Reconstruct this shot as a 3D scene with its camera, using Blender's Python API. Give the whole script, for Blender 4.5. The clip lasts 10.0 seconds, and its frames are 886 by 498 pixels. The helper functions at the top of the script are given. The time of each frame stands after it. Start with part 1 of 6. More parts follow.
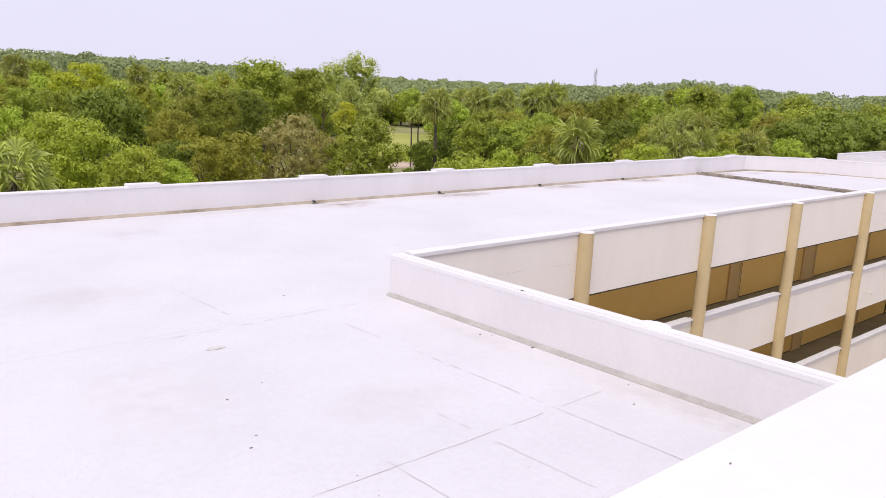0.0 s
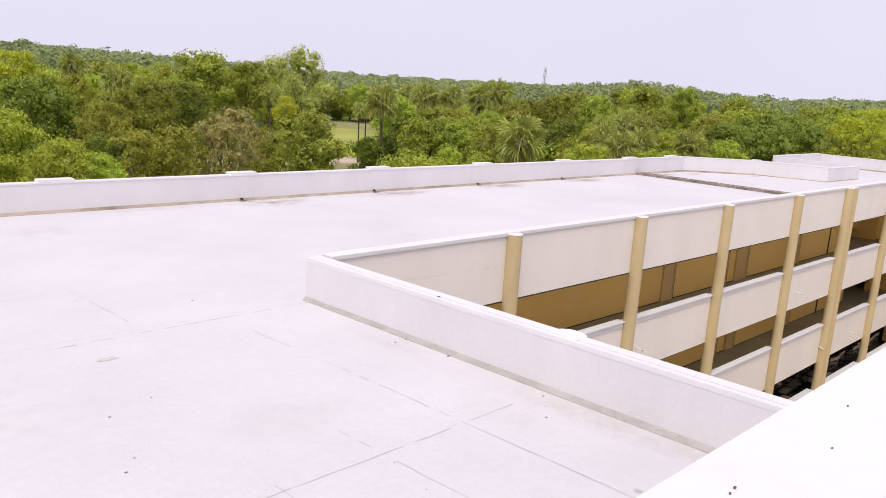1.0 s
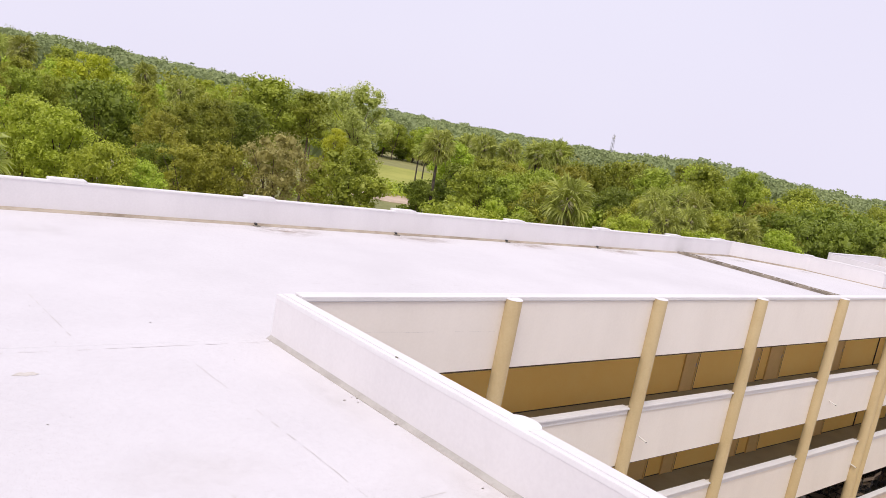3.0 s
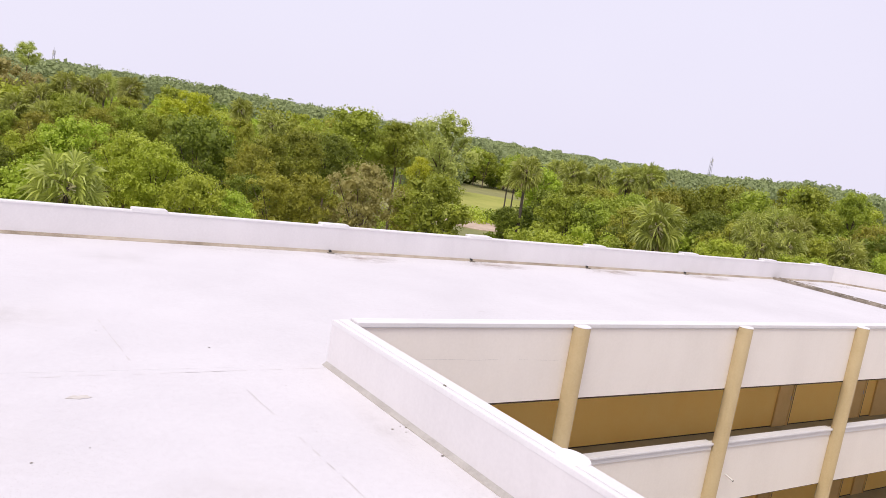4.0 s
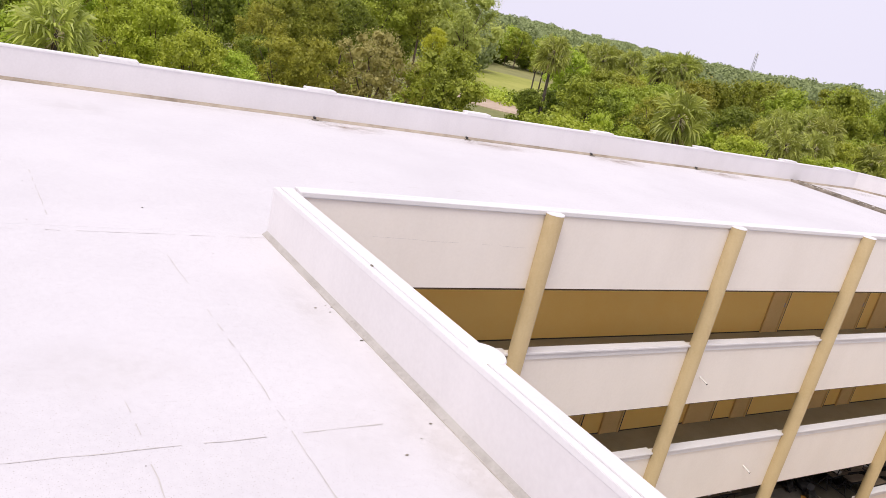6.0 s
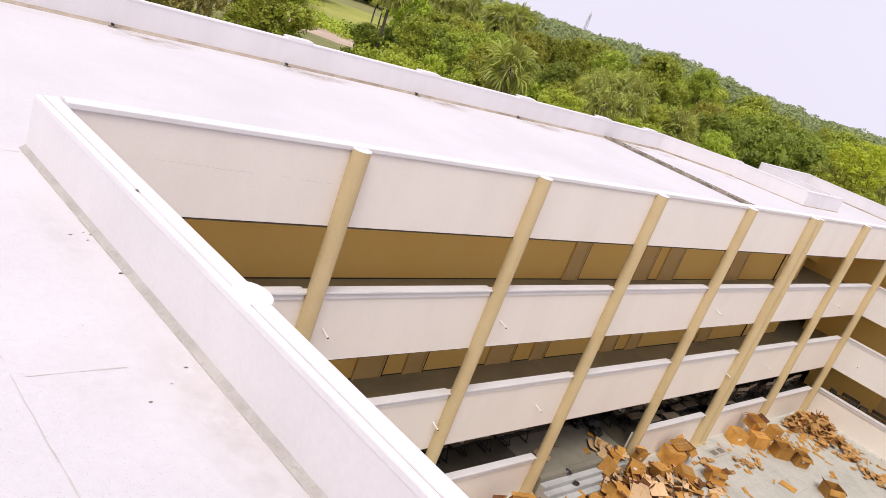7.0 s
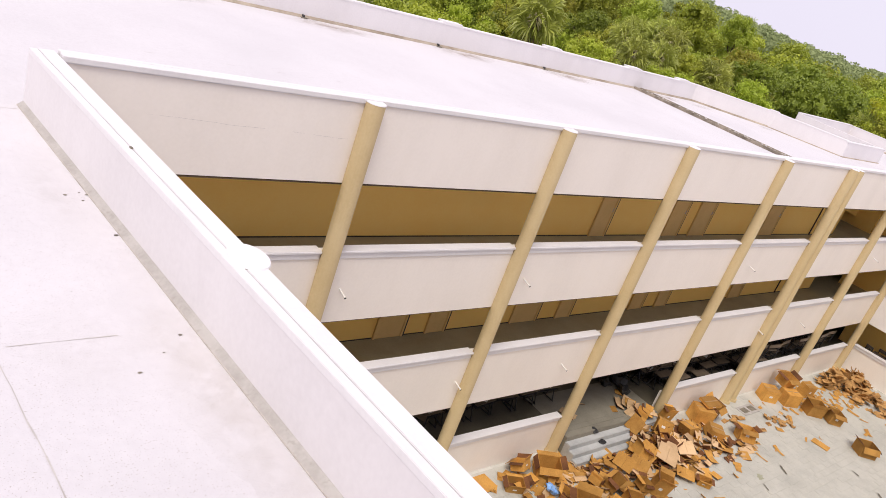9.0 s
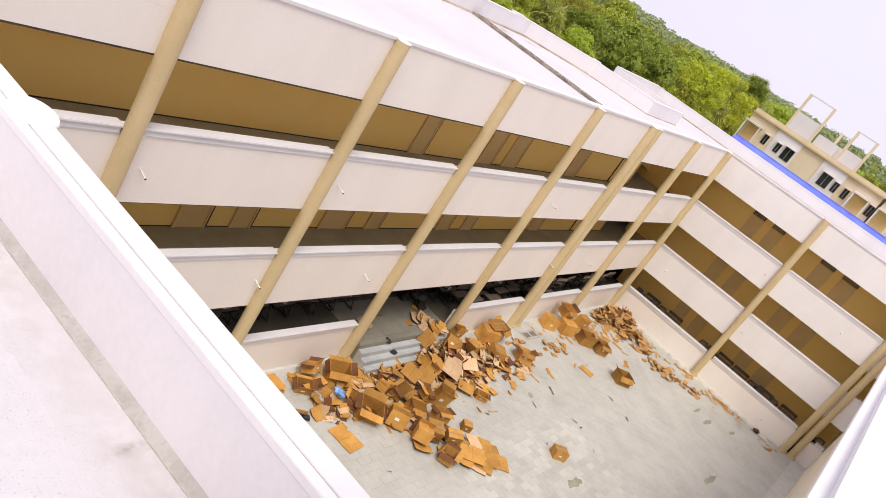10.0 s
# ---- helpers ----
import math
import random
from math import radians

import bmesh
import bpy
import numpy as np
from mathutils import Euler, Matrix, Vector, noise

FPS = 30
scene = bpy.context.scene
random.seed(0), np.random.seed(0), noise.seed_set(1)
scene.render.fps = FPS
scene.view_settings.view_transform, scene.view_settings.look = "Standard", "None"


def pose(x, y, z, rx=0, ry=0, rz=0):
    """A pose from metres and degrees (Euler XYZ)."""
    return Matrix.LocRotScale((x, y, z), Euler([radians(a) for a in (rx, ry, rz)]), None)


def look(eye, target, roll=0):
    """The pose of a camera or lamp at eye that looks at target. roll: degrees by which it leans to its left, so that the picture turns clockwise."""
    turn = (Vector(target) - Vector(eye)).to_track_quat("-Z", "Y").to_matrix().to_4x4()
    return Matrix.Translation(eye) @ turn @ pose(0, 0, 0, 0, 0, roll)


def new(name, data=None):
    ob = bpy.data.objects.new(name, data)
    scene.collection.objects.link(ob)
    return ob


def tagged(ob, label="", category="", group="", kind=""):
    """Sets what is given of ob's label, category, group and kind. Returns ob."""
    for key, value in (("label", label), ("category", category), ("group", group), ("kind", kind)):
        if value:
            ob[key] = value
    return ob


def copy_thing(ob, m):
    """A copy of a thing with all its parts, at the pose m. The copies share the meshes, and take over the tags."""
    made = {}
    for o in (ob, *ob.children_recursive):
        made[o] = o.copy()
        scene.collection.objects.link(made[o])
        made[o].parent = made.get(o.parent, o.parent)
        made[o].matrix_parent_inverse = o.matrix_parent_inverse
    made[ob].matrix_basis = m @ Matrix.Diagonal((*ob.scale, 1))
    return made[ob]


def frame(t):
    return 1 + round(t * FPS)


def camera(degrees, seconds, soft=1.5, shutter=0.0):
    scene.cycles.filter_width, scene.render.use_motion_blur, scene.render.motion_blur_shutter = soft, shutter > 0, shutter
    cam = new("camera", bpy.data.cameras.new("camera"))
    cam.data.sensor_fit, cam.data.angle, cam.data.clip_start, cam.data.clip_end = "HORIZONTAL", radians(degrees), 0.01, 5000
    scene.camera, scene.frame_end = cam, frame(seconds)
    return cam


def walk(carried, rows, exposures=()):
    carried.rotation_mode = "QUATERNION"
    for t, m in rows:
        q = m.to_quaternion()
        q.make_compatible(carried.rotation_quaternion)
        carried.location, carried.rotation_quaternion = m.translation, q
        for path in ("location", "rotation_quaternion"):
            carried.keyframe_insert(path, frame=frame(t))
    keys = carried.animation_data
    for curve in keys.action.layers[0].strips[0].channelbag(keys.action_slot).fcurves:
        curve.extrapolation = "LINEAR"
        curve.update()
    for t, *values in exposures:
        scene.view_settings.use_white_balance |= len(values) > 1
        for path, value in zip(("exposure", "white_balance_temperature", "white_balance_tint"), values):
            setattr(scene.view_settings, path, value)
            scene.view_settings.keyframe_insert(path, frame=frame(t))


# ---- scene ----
cam = camera(59.90, 10.0, soft=0.6)
ROWS = [
    (0.0, -10.227, -13.465, 15.282, 77.89, -2.50, -40.39),
    (0.5, -9.697, -13.383, 15.260, 77.93, -2.16, -43.09),
    (0.7, -9.530, -13.323, 15.283, 77.65, -1.95, -43.69),
    (1.0, -9.312, -13.434, 15.329, 77.80, -3.56, -43.93),
    (1.3, -9.030, -13.382, 15.402, 78.51, -6.41, -43.57),
    (1.5, -8.841, -13.348, 15.450, 82.34, -8.25, -43.08),
    (1.8, -8.561, -13.324, 15.454, 84.39, -9.80, -43.29),
    (2.0, -8.375, -13.309, 15.457, 84.22, -10.45, -43.35),
    (2.5, -7.902, -13.430, 15.435, 80.88, -10.80, -41.94),
    (2.7, -7.732, -13.447, 15.432, 80.71, -10.88, -40.93),
    (3.8, -6.796, -13.538, 15.417, 81.43, -8.96, -32.86),
    (4.0, -6.625, -13.555, 15.415, 81.67, -9.16, -31.80),
    (4.5, -6.107, -13.450, 15.328, 80.75, -9.57, -25.11),
    (4.8, -5.817, -13.381, 15.310, 74.34, -10.54, -25.88),
    (5.0, -5.623, -13.335, 15.298, 72.69, -11.19, -26.36),
    (5.2, -5.453, -13.310, 15.300, 72.88, -11.66, -27.66),
    (6.3, -4.524, -13.172, 15.307, 72.12, -13.74, -30.19),
    (6.5, -4.356, -13.148, 15.308, 72.91, -15.89, -32.87),
    (7.0, -3.875, -13.104, 15.276, 70.86, -19.57, -40.28),
    (7.2, -3.748, -13.138, 15.315, 69.54, -23.58, -43.57),
    (7.5, -3.558, -13.190, 15.375, 68.76, -28.30, -45.37),
    (8.0, -3.346, -13.026, 15.367, 68.99, -28.87, -45.30),
    (8.2, -3.320, -12.996, 15.320, 69.00, -26.69, -44.62),
    (8.5, -3.281, -12.950, 15.248, 68.07, -19.91, -41.73),
    (9.0, -3.287, -12.818, 15.181, 66.91, -18.41, -38.30),
    (9.2, -3.281, -12.812, 15.152, 65.20, -20.16, -37.69),
    (9.5, -3.271, -12.802, 15.109, 61.82, -26.23, -39.95),
    (9.8, -3.248, -12.849, 15.096, 63.52, -29.87, -45.66),
    (10.0, -3.232, -12.879, 15.087, 64.76, -30.84, -48.79),
]
walk(cam, [(t, pose(*row)) for t, *row in ROWS], [(0.0, 0.18, 6330, 10), (0.5, 0.14, 6420, 10), (2.0, 0.15, 6490, 10), (2.7, 0.19, 6490, 10), (5.2, 0.22, 6520, 10), (7.0, 0.25, 6580, 10), (8.5, 0.24, 6640, 10), (9.5, 0.24, 6640, 10), (10.0, 0.31, 6630, 10)])

# ---- world, sun, exposure ----
world = bpy.data.worlds.new("overcast_sky")
scene.world = world
world.use_nodes = True
wn, wl = world.node_tree.nodes, world.node_tree.links
wn.clear()
sky = wn.new("ShaderNodeTexSky")
sky.sky_type = "NISHITA"
sky.sun_disc = False
sky.sun_elevation, sky.sun_rotation = radians(57), radians(236)
sky.air_density, sky.dust_density = 1.5, 4.0
sky_bg, cloud_bg = wn.new("ShaderNodeBackground"), wn.new("ShaderNodeBackground")
sky_bg.inputs["Strength"].default_value = 0.06
cloud_noise, cloud_ramp, cloud_co = wn.new("ShaderNodeTexNoise"), wn.new("ShaderNodeValToRGB"), wn.new("ShaderNodeTexCoord")
cloud_noise.inputs["Scale"].default_value = 1.6
cloud_noise.inputs["Detail"].default_value = 3
cloud_ramp.color_ramp.elements[0].position, cloud_ramp.color_ramp.elements[1].position = 0.3, 0.75
cloud_ramp.color_ramp.elements[0].color = (0.755, 0.72, 0.87, 1)
cloud_ramp.color_ramp.elements[1].color = (0.80, 0.77, 0.91, 1)
cloud_bg.inputs["Strength"].default_value = 1.0
sky_add, sky_out = wn.new("ShaderNodeMixShader"), wn.new("ShaderNodeOutputWorld")
sky_add.inputs[0].default_value = 0.93
wl.new(sky.outputs[0], sky_bg.inputs[0])
wl.new(cloud_co.outputs["Generated"], cloud_noise.inputs["Vector"])
wl.new(cloud_noise.outputs[0], cloud_ramp.inputs[0])
wl.new(cloud_ramp.outputs[0], cloud_bg.inputs[0])
wl.new(sky_bg.outputs[0], sky_add.inputs[1])
wl.new(cloud_bg.outputs[0], sky_add.inputs[2])
wl.new(sky_add.outputs[0], sky_out.inputs[0])

sun = new("sun", bpy.data.lights.new("sun", "SUN"))
sun.data.energy, sun.data.angle, sun.data.color = 1.95, radians(26), (1.0, 0.93, 0.82)
sun.matrix_world = look((-56, -38, 105), (0, 0, 0))

# ---- helpers of the scene ----
RND = random.Random(7)


def part(name, bm, material, parent=None, label="", smooth=False):
    """Links a bmesh as one mesh object, under a thing or a part."""
    me = bpy.data.meshes.new(name)
    bm.to_mesh(me)
    bm.free()
    me.materials.append(material)
    if smooth:
        me.polygons.foreach_set("use_smooth", [True] * len(me.polygons))
    ob = new(name, me)
    if parent is not None:
        ob.parent = parent
    if label:
        ob["label"] = label
    return ob


def raw(name, verts, faces, material, parent=None):
    me = bpy.data.meshes.new(name)
    me.from_pydata([tuple(v) for v in verts], [], [tuple(f) for f in faces])
    me.materials.append(material)
    ob = new(name, me)
    if parent is not None:
        ob.parent = parent
    return ob


def block(bm, x0, y0, z0, x1, y1, z1, bevel=0.0, m=None):
    made = bmesh.ops.create_cube(bm, size=1)["verts"]
    for v in made:
        v.co = Vector(((x0 + x1) / 2 + v.co.x * (x1 - x0), (y0 + y1) / 2 + v.co.y * (y1 - y0), (z0 + z1) / 2 + v.co.z * (z1 - z0)))
        if m is not None:
            v.co = m @ v.co
    if bevel:
        edges = {e for v in made for e in v.link_edges}
        bmesh.ops.bevel(bm, geom=list(edges), offset=bevel, segments=2, affect="EDGES")
    return bm


def boxed(x0, y0, z0, x1, y1, z1, bevel=0.0, m=None):
    return block(bmesh.new(), x0, y0, z0, x1, y1, z1, bevel, m)


def tube(bm, a, b, r0, r1=None, n=10):
    a, b = Vector(a), Vector(b)
    r1 = r0 if r1 is None else r1
    turn = (b - a).to_track_quat("Z", "Y").to_matrix()
    rings = []
    for p, r in ((a, r0), (b, r1)):
        rings.append([bm.verts.new(p + turn @ Vector((r * math.cos(2 * math.pi * i / n), r * math.sin(2 * math.pi * i / n), 0))) for i in range(n)])
    for i in range(n):
        bm.faces.new((rings[0][i], rings[0][(i + 1) % n], rings[1][(i + 1) % n], rings[1][i]))
    bm.faces.new(list(reversed(rings[0])))
    bm.faces.new(rings[1])
    return bm


def prism(bm, outline, z0, z1):
    lo = [bm.verts.new((x, y, z0)) for x, y in outline]
    hi = [bm.verts.new((x, y, z1)) for x, y in outline]
    n = len(outline)
    for i in range(n):
        bm.faces.new((lo[i], lo[(i + 1) % n], hi[(i + 1) % n], hi[i]))
    bm.faces.new(hi)
    bm.faces.new(list(reversed(lo)))
    return bm


def strip(a, b, left, right):
    """The outline of a straight strip from a to b, that reaches left and right of the line."""
    d = (Vector(b) - Vector(a)).normalized()
    n = Vector((-d.y, d.x))
    a, b = Vector(a), Vector(b)
    return [tuple(p) for p in (a - n * right, b - n * right, b + n * left, a + n * left)]


def empty(name, label, category, group="", at=(0, 0, 0)):
    ob = new(name)
    ob.location = at
    return tagged(ob, label, category, group)


def structure(ob, label, category):
    return tagged(ob, label, category, kind="structure")


# ---- materials ----
def paint(name, low, high, rough=0.7, big=0.6, fine=30.0, bump=0.15, speck=0.0, speck_colour=(0.3, 0.28, 0.26), streak=0.0, vary=0.0, metal=0.0, speck_scale=60.0):
    """A matt surface whose colour wanders between two tones at a large and a fine scale."""
    ma = bpy.data.materials.new(name)
    ma.use_nodes = True
    n, l = ma.node_tree.nodes, ma.node_tree.links
    b = n["Principled BSDF"]
    geo = n.new("ShaderNodeNewGeometry")
    n1, n2 = n.new("ShaderNodeTexNoise"), n.new("ShaderNodeTexNoise")
    n1.inputs["Scale"].default_value, n1.inputs["Detail"].default_value, n1.inputs["Roughness"].default_value = big, 6, 0.65
    n2.inputs["Scale"].default_value, n2.inputs["Detail"].default_value = fine, 3
    mapping = n.new("ShaderNodeMapping")
    mapping.inputs["Scale"].default_value = (1, 1, 1 - streak)
    l.new(geo.outputs["Position"], mapping.inputs["Vector"])
    l.new(mapping.outputs[0], n1.inputs["Vector"])
    l.new(geo.outputs["Position"], n2.inputs["Vector"])
    add = n.new("ShaderNodeMath")
    add.operation = "MULTIPLY_ADD"
    add.inputs[1].default_value, add.inputs[2].default_value = 0.35, -0.17
    l.new(n2.outputs[0], add.inputs[0])
    tot = n.new("ShaderNodeMath")
    l.new(n1.outputs[0], tot.inputs[0])
    l.new(add.outputs[0], tot.inputs[1])
    ramp = n.new("ShaderNodeValToRGB")
    ramp.color_ramp.elements[0].position, ramp.color_ramp.elements[1].position = 0.32, 0.62
    ramp.color_ramp.elements[0].color, ramp.color_ramp.elements[1].color = (*low, 1), (*high, 1)
    l.new(tot.outputs[0], ramp.inputs[0])
    colour = ramp.outputs[0]
    if speck:
        n3, r3, mix = n.new("ShaderNodeTexNoise"), n.new("ShaderNodeValToRGB"), n.new("ShaderNodeMix")
        n3.inputs["Scale"].default_value, n3.inputs["Detail"].default_value = speck_scale, 2
        l.new(geo.outputs["Position"], n3.inputs["Vector"])
        r3.color_ramp.elements[0].position, r3.color_ramp.elements[1].position = 0.64, 0.70
        r3.color_ramp.elements[1].color = (speck, speck, speck, 1)
        l.new(n3.outputs[0], r3.inputs[0])
        mix.data_type = "RGBA"
        mix.inputs["B"].default_value = (*speck_colour, 1)
        l.new(r3.outputs[0], mix.inputs["Factor"])
        l.new(colour, mix.inputs["A"])
        colour = mix.outputs["Result"]
    if vary:
        info, hsv, scale = n.new("ShaderNodeObjectInfo"), n.new("ShaderNodeHueSaturation"), n.new("ShaderNodeMapRange")
        scale.inputs["To Min"].default_value, scale.inputs["To Max"].default_value = 1 - vary, 1 + vary
        l.new(info.outputs["Random"], scale.inputs["Value"])
        l.new(scale.outputs[0], hsv.inputs["Value"])
        l.new(colour, hsv.inputs["Color"])
        colour = hsv.outputs[0]
    l.new(colour, b.inputs["Base Color"])
    b.inputs["Roughness"].default_value, b.inputs["Metallic"].default_value = rough, metal
    if bump:
        bp = n.new("ShaderNodeBump")
        bp.inputs["Strength"].default_value, bp.inputs["Distance"].default_value = bump, 0.02
        l.new(n2.outputs[0], bp.inputs["Height"])
        l.new(bp.outputs[0], b.inputs["Normal"])
    return ma


def foliage(name, dark, light, yellow, rough=0.55, spread=0.12, patch=0.55):
    """Leaves: tone by leaf and by tree, a little light through them."""
    ma = bpy.data.materials.new(name)
    ma.use_nodes = True
    n, l = ma.node_tree.nodes, ma.node_tree.links
    b = n["Principled BSDF"]
    geo, info = n.new("ShaderNodeNewGeometry"), n.new("ShaderNodeObjectInfo")
    ramp = n.new("ShaderNodeValToRGB")
    ramp.color_ramp.elements[0].color, ramp.color_ramp.elements[1].color = (*dark, 1), (*light, 1)
    third = ramp.color_ramp.elements.new(0.93)
    third.color = (*light, 1)
    ramp.color_ramp.elements[-1].color = (*yellow, 1)
    clumps = n.new("ShaderNodeTexNoise")
    clumps.inputs["Scale"].default_value, clumps.inputs["Detail"].default_value = patch, 2
    l.new(geo.outputs["Position"], clumps.inputs["Vector"])
    mixed = n.new("ShaderNodeMath")
    mixed.operation = "MULTIPLY_ADD"
    mixed.inputs[1].default_value = 0.9
    l.new(clumps.outputs[0], mixed.inputs[0])
    leaf = n.new("ShaderNodeMath")
    leaf.operation = "MULTIPLY_ADD"
    leaf.inputs[1].default_value, leaf.inputs[2].default_value = 0.55, -0.2
    l.new(geo.outputs["Random Per Island"], leaf.inputs[0])
    l.new(leaf.outputs[0], mixed.inputs[2])
    l.new(mixed.outputs[0], ramp.inputs[0])
    hsv, hue, val = n.new("ShaderNodeHueSaturation"), n.new("ShaderNodeMapRange"), n.new("ShaderNodeMapRange")
    hue.inputs["To Min"].default_value, hue.inputs["To Max"].default_value = 0.5 - 0.010, 0.5 + 0.014
    val.inputs["To Min"].default_value, val.inputs["To Max"].default_value = 1 - spread * 2, 1 + spread * 2
    l.new(info.outputs["Random"], hue.inputs["Value"])
    l.new(info.outputs["Random"], val.inputs["Value"])
    l.new(hue.outputs[0], hsv.inputs["Hue"])
    l.new(val.outputs[0], hsv.inputs["Value"])
    l.new(ramp.outputs[0], hsv.inputs["Color"])
    l.new(hsv.outputs[0], b.inputs["Base Color"])
    b.inputs["Roughness"].default_value = rough
    trans, mix, out = n.new("ShaderNodeBsdfTranslucent"), n.new("ShaderNodeMixShader"), n["Material Output"]
    mix.inputs[0].default_value = 0.32
    l.new(hsv.outputs[0], trans.inputs[0])
    l.new(b.outputs[0], mix.inputs[1])
    l.new(trans.outputs[0], mix.inputs[2])
    l.new(mix.outputs[0], out.inputs[0])
    return ma


ROOF_WHITE = paint("white_roof_coating", (0.62, 0.597, 0.62), (0.682, 0.659, 0.683), 0.75, 0.22, 9.0, 0.35, 0.8, (0.42, 0.38, 0.36), speck_scale=64.0)
WALL_WHITE = paint("white_wall_paint", (0.68, 0.65, 0.66), (0.74, 0.71, 0.72), 0.7, 0.5, 14.0, 0.08, streak=0.6)
COPING = paint("white_coping_paint", (0.72, 0.70, 0.71), (0.78, 0.76, 0.77), 0.65, 0.8, 20.0, 0.1)
# creamier than the roof walls: the courtyard's warm bounce light put into the colour
FACADE = paint("bounce_warmed_facade_white", (0.84, 0.78, 0.715), (0.89, 0.83, 0.765), 0.7, 0.5, 14.0, 0.06, streak=0.6)
EAST_WHITE = paint("white_east_facade_paint", (0.79, 0.755, 0.73), (0.85, 0.815, 0.79), 0.7, 0.5, 14.0, 0.06, streak=0.6)
BEIGE = paint("beige_column_paint", (0.57, 0.44, 0.235), (0.63, 0.50, 0.285), 0.6, 0.7, 18.0, 0.05)
TAN_WALL = paint("tan_corridor_paint", (0.97, 0.625, 0.17), (0.98, 0.665, 0.20), 0.7, 0.5, 15.0, 0.05)
CREAM = paint("cream_wall_paint", (0.66, 0.55, 0.38), (0.74, 0.63, 0.46), 0.7, 0.4, 12.0, 0.08, streak=0.5)
CREAM_SOUTH = paint("cream_south_wall_paint", (0.84, 0.75, 0.59), (0.89, 0.81, 0.66), 0.7, 0.4, 12.0, 0.08, streak=0.5)
SKIRT = paint("weathered_cement_fillet", (0.37, 0.345, 0.322), (0.47, 0.445, 0.42), 0.9, 2.5, 25.0, 0.3, 0.5, (0.34, 0.31, 0.28), speck_scale=16.0)
DAMP = paint("damp_green_grime", (0.25, 0.26, 0.17), (0.38, 0.38, 0.28), 0.8, 2.5, 25.0, 0.3)
DARK_GRIT = paint("dark_grit", (0.09, 0.08, 0.06), (0.26, 0.23, 0.18), 0.95, 3.0, 40.0, 0.8)
# near-black that stands in for the shadow line below the bands
BAND_SHADE = paint("dark_band_shade", (0.06, 0.04, 0.02), (0.12, 0.08, 0.04), 0.9, 2.0, 30.0, 0.0)
STAIN = paint("dirt_stain", (0.50, 0.46, 0.42), (0.66, 0.62, 0.58), 0.9, 1.2, 20.0, 0.2)
STAIN_LINE = paint("brown_hairline_dirt", (0.40, 0.36, 0.32), (0.55, 0.51, 0.47), 0.9, 3.0, 30.0, 0.2)
CRACK = paint("grey_joint_filler", (0.42, 0.39, 0.37), (0.59, 0.56, 0.54), 0.9, 2.0, 30.0, 0.2)
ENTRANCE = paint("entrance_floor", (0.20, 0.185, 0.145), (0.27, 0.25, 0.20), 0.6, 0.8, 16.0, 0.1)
SLAB = paint("grey_cement_floor", (0.32, 0.28, 0.172), (0.39, 0.345, 0.22), 0.6, 0.8, 16.0, 0.1)
PAVER = paint("pale_concrete_paver", (0.46, 0.458, 0.415), (0.57, 0.563, 0.51), 0.8, 0.7, 22.0, 0.25, 0.3, (0.34, 0.33, 0.29), vary=0.09)
GROUT = paint("sandy_grout", (0.52, 0.515, 0.47), (0.62, 0.61, 0.565), 0.95, 1.5, 30.0, 0.3)
STEP = paint("grey_step_cement", (0.38, 0.39, 0.39), (0.50, 0.51, 0.50), 0.7, 1.0, 20.0, 0.15)
# cement floor darkened: the shade behind the low wall put into its colour
SLAB_SHADED = paint("shade_darkened_floor", (0.07, 0.061, 0.042), (0.115, 0.10, 0.072), 0.6, 0.8, 16.0, 0.1)
DOOR = paint("grey_brown_door_laminate", (0.70, 0.475, 0.185), (0.77, 0.53, 0.22), 0.75, 1.0, 20.0, 0.05)
FRAME_DARK = paint("dark_brown_frame", (0.035, 0.022, 0.015), (0.06, 0.04, 0.025), 0.5, 1.0, 20.0, 0.05)
CARD = paint("cardboard", (0.38, 0.182, 0.036), (0.58, 0.305, 0.070), 0.85, 1.2, 25.0, 0.15, vary=0.32)
CARD_MIXED = paint("torn_cardboard", (0.22, 0.10, 0.026), (0.60, 0.35, 0.13), 0.85, 2.2, 25.0, 0.15)
# shade inside cartons, on side flaps and under sheets, put into the colour
CARD_SHADED = paint("shade_dark_cardboard", (0.10, 0.038, 0.013), (0.19, 0.075, 0.026), 0.9, 1.2, 25.0, 0.15, vary=0.18)
CARD_PALE = paint("pale_cardboard", (0.54, 0.355, 0.185), (0.66, 0.455, 0.265), 0.85, 1.2, 25.0, 0.15, vary=0.18)
PAPER = paint("white_paper_label", (0.72, 0.71, 0.68), (0.80, 0.79, 0.76), 0.7, 2.0, 30.0, 0.0)
TAPE = paint("brown_packing_tape", (0.33, 0.20, 0.09), (0.40, 0.25, 0.12), 0.3, 2.0, 30.0, 0.0)
BLUE_PLASTIC = paint("blue_plastic_film", (0.10, 0.30, 0.75), (0.30, 0.52, 0.88), 0.35, 4.0, 30.0, 0.2)
BLACK = paint("black_plastic", (0.015, 0.015, 0.016), (0.03, 0.03, 0.03), 0.5, 2.0, 30.0, 0.0)
STEEL_DARK = paint("dark_painted_steel", (0.02, 0.02, 0.022), (0.045, 0.045, 0.05), 0.45, 2.0, 30.0, 0.0)
CHAIR_GREY = paint("grey_moulded_plastic", (0.16, 0.145, 0.125), (0.22, 0.20, 0.175), 0.5, 2.0, 30.0, 0.0)
DESK_TOP = paint("desk_laminate", (0.14, 0.108, 0.075), (0.22, 0.17, 0.12), 0.45, 2.0, 30.0, 0.0)
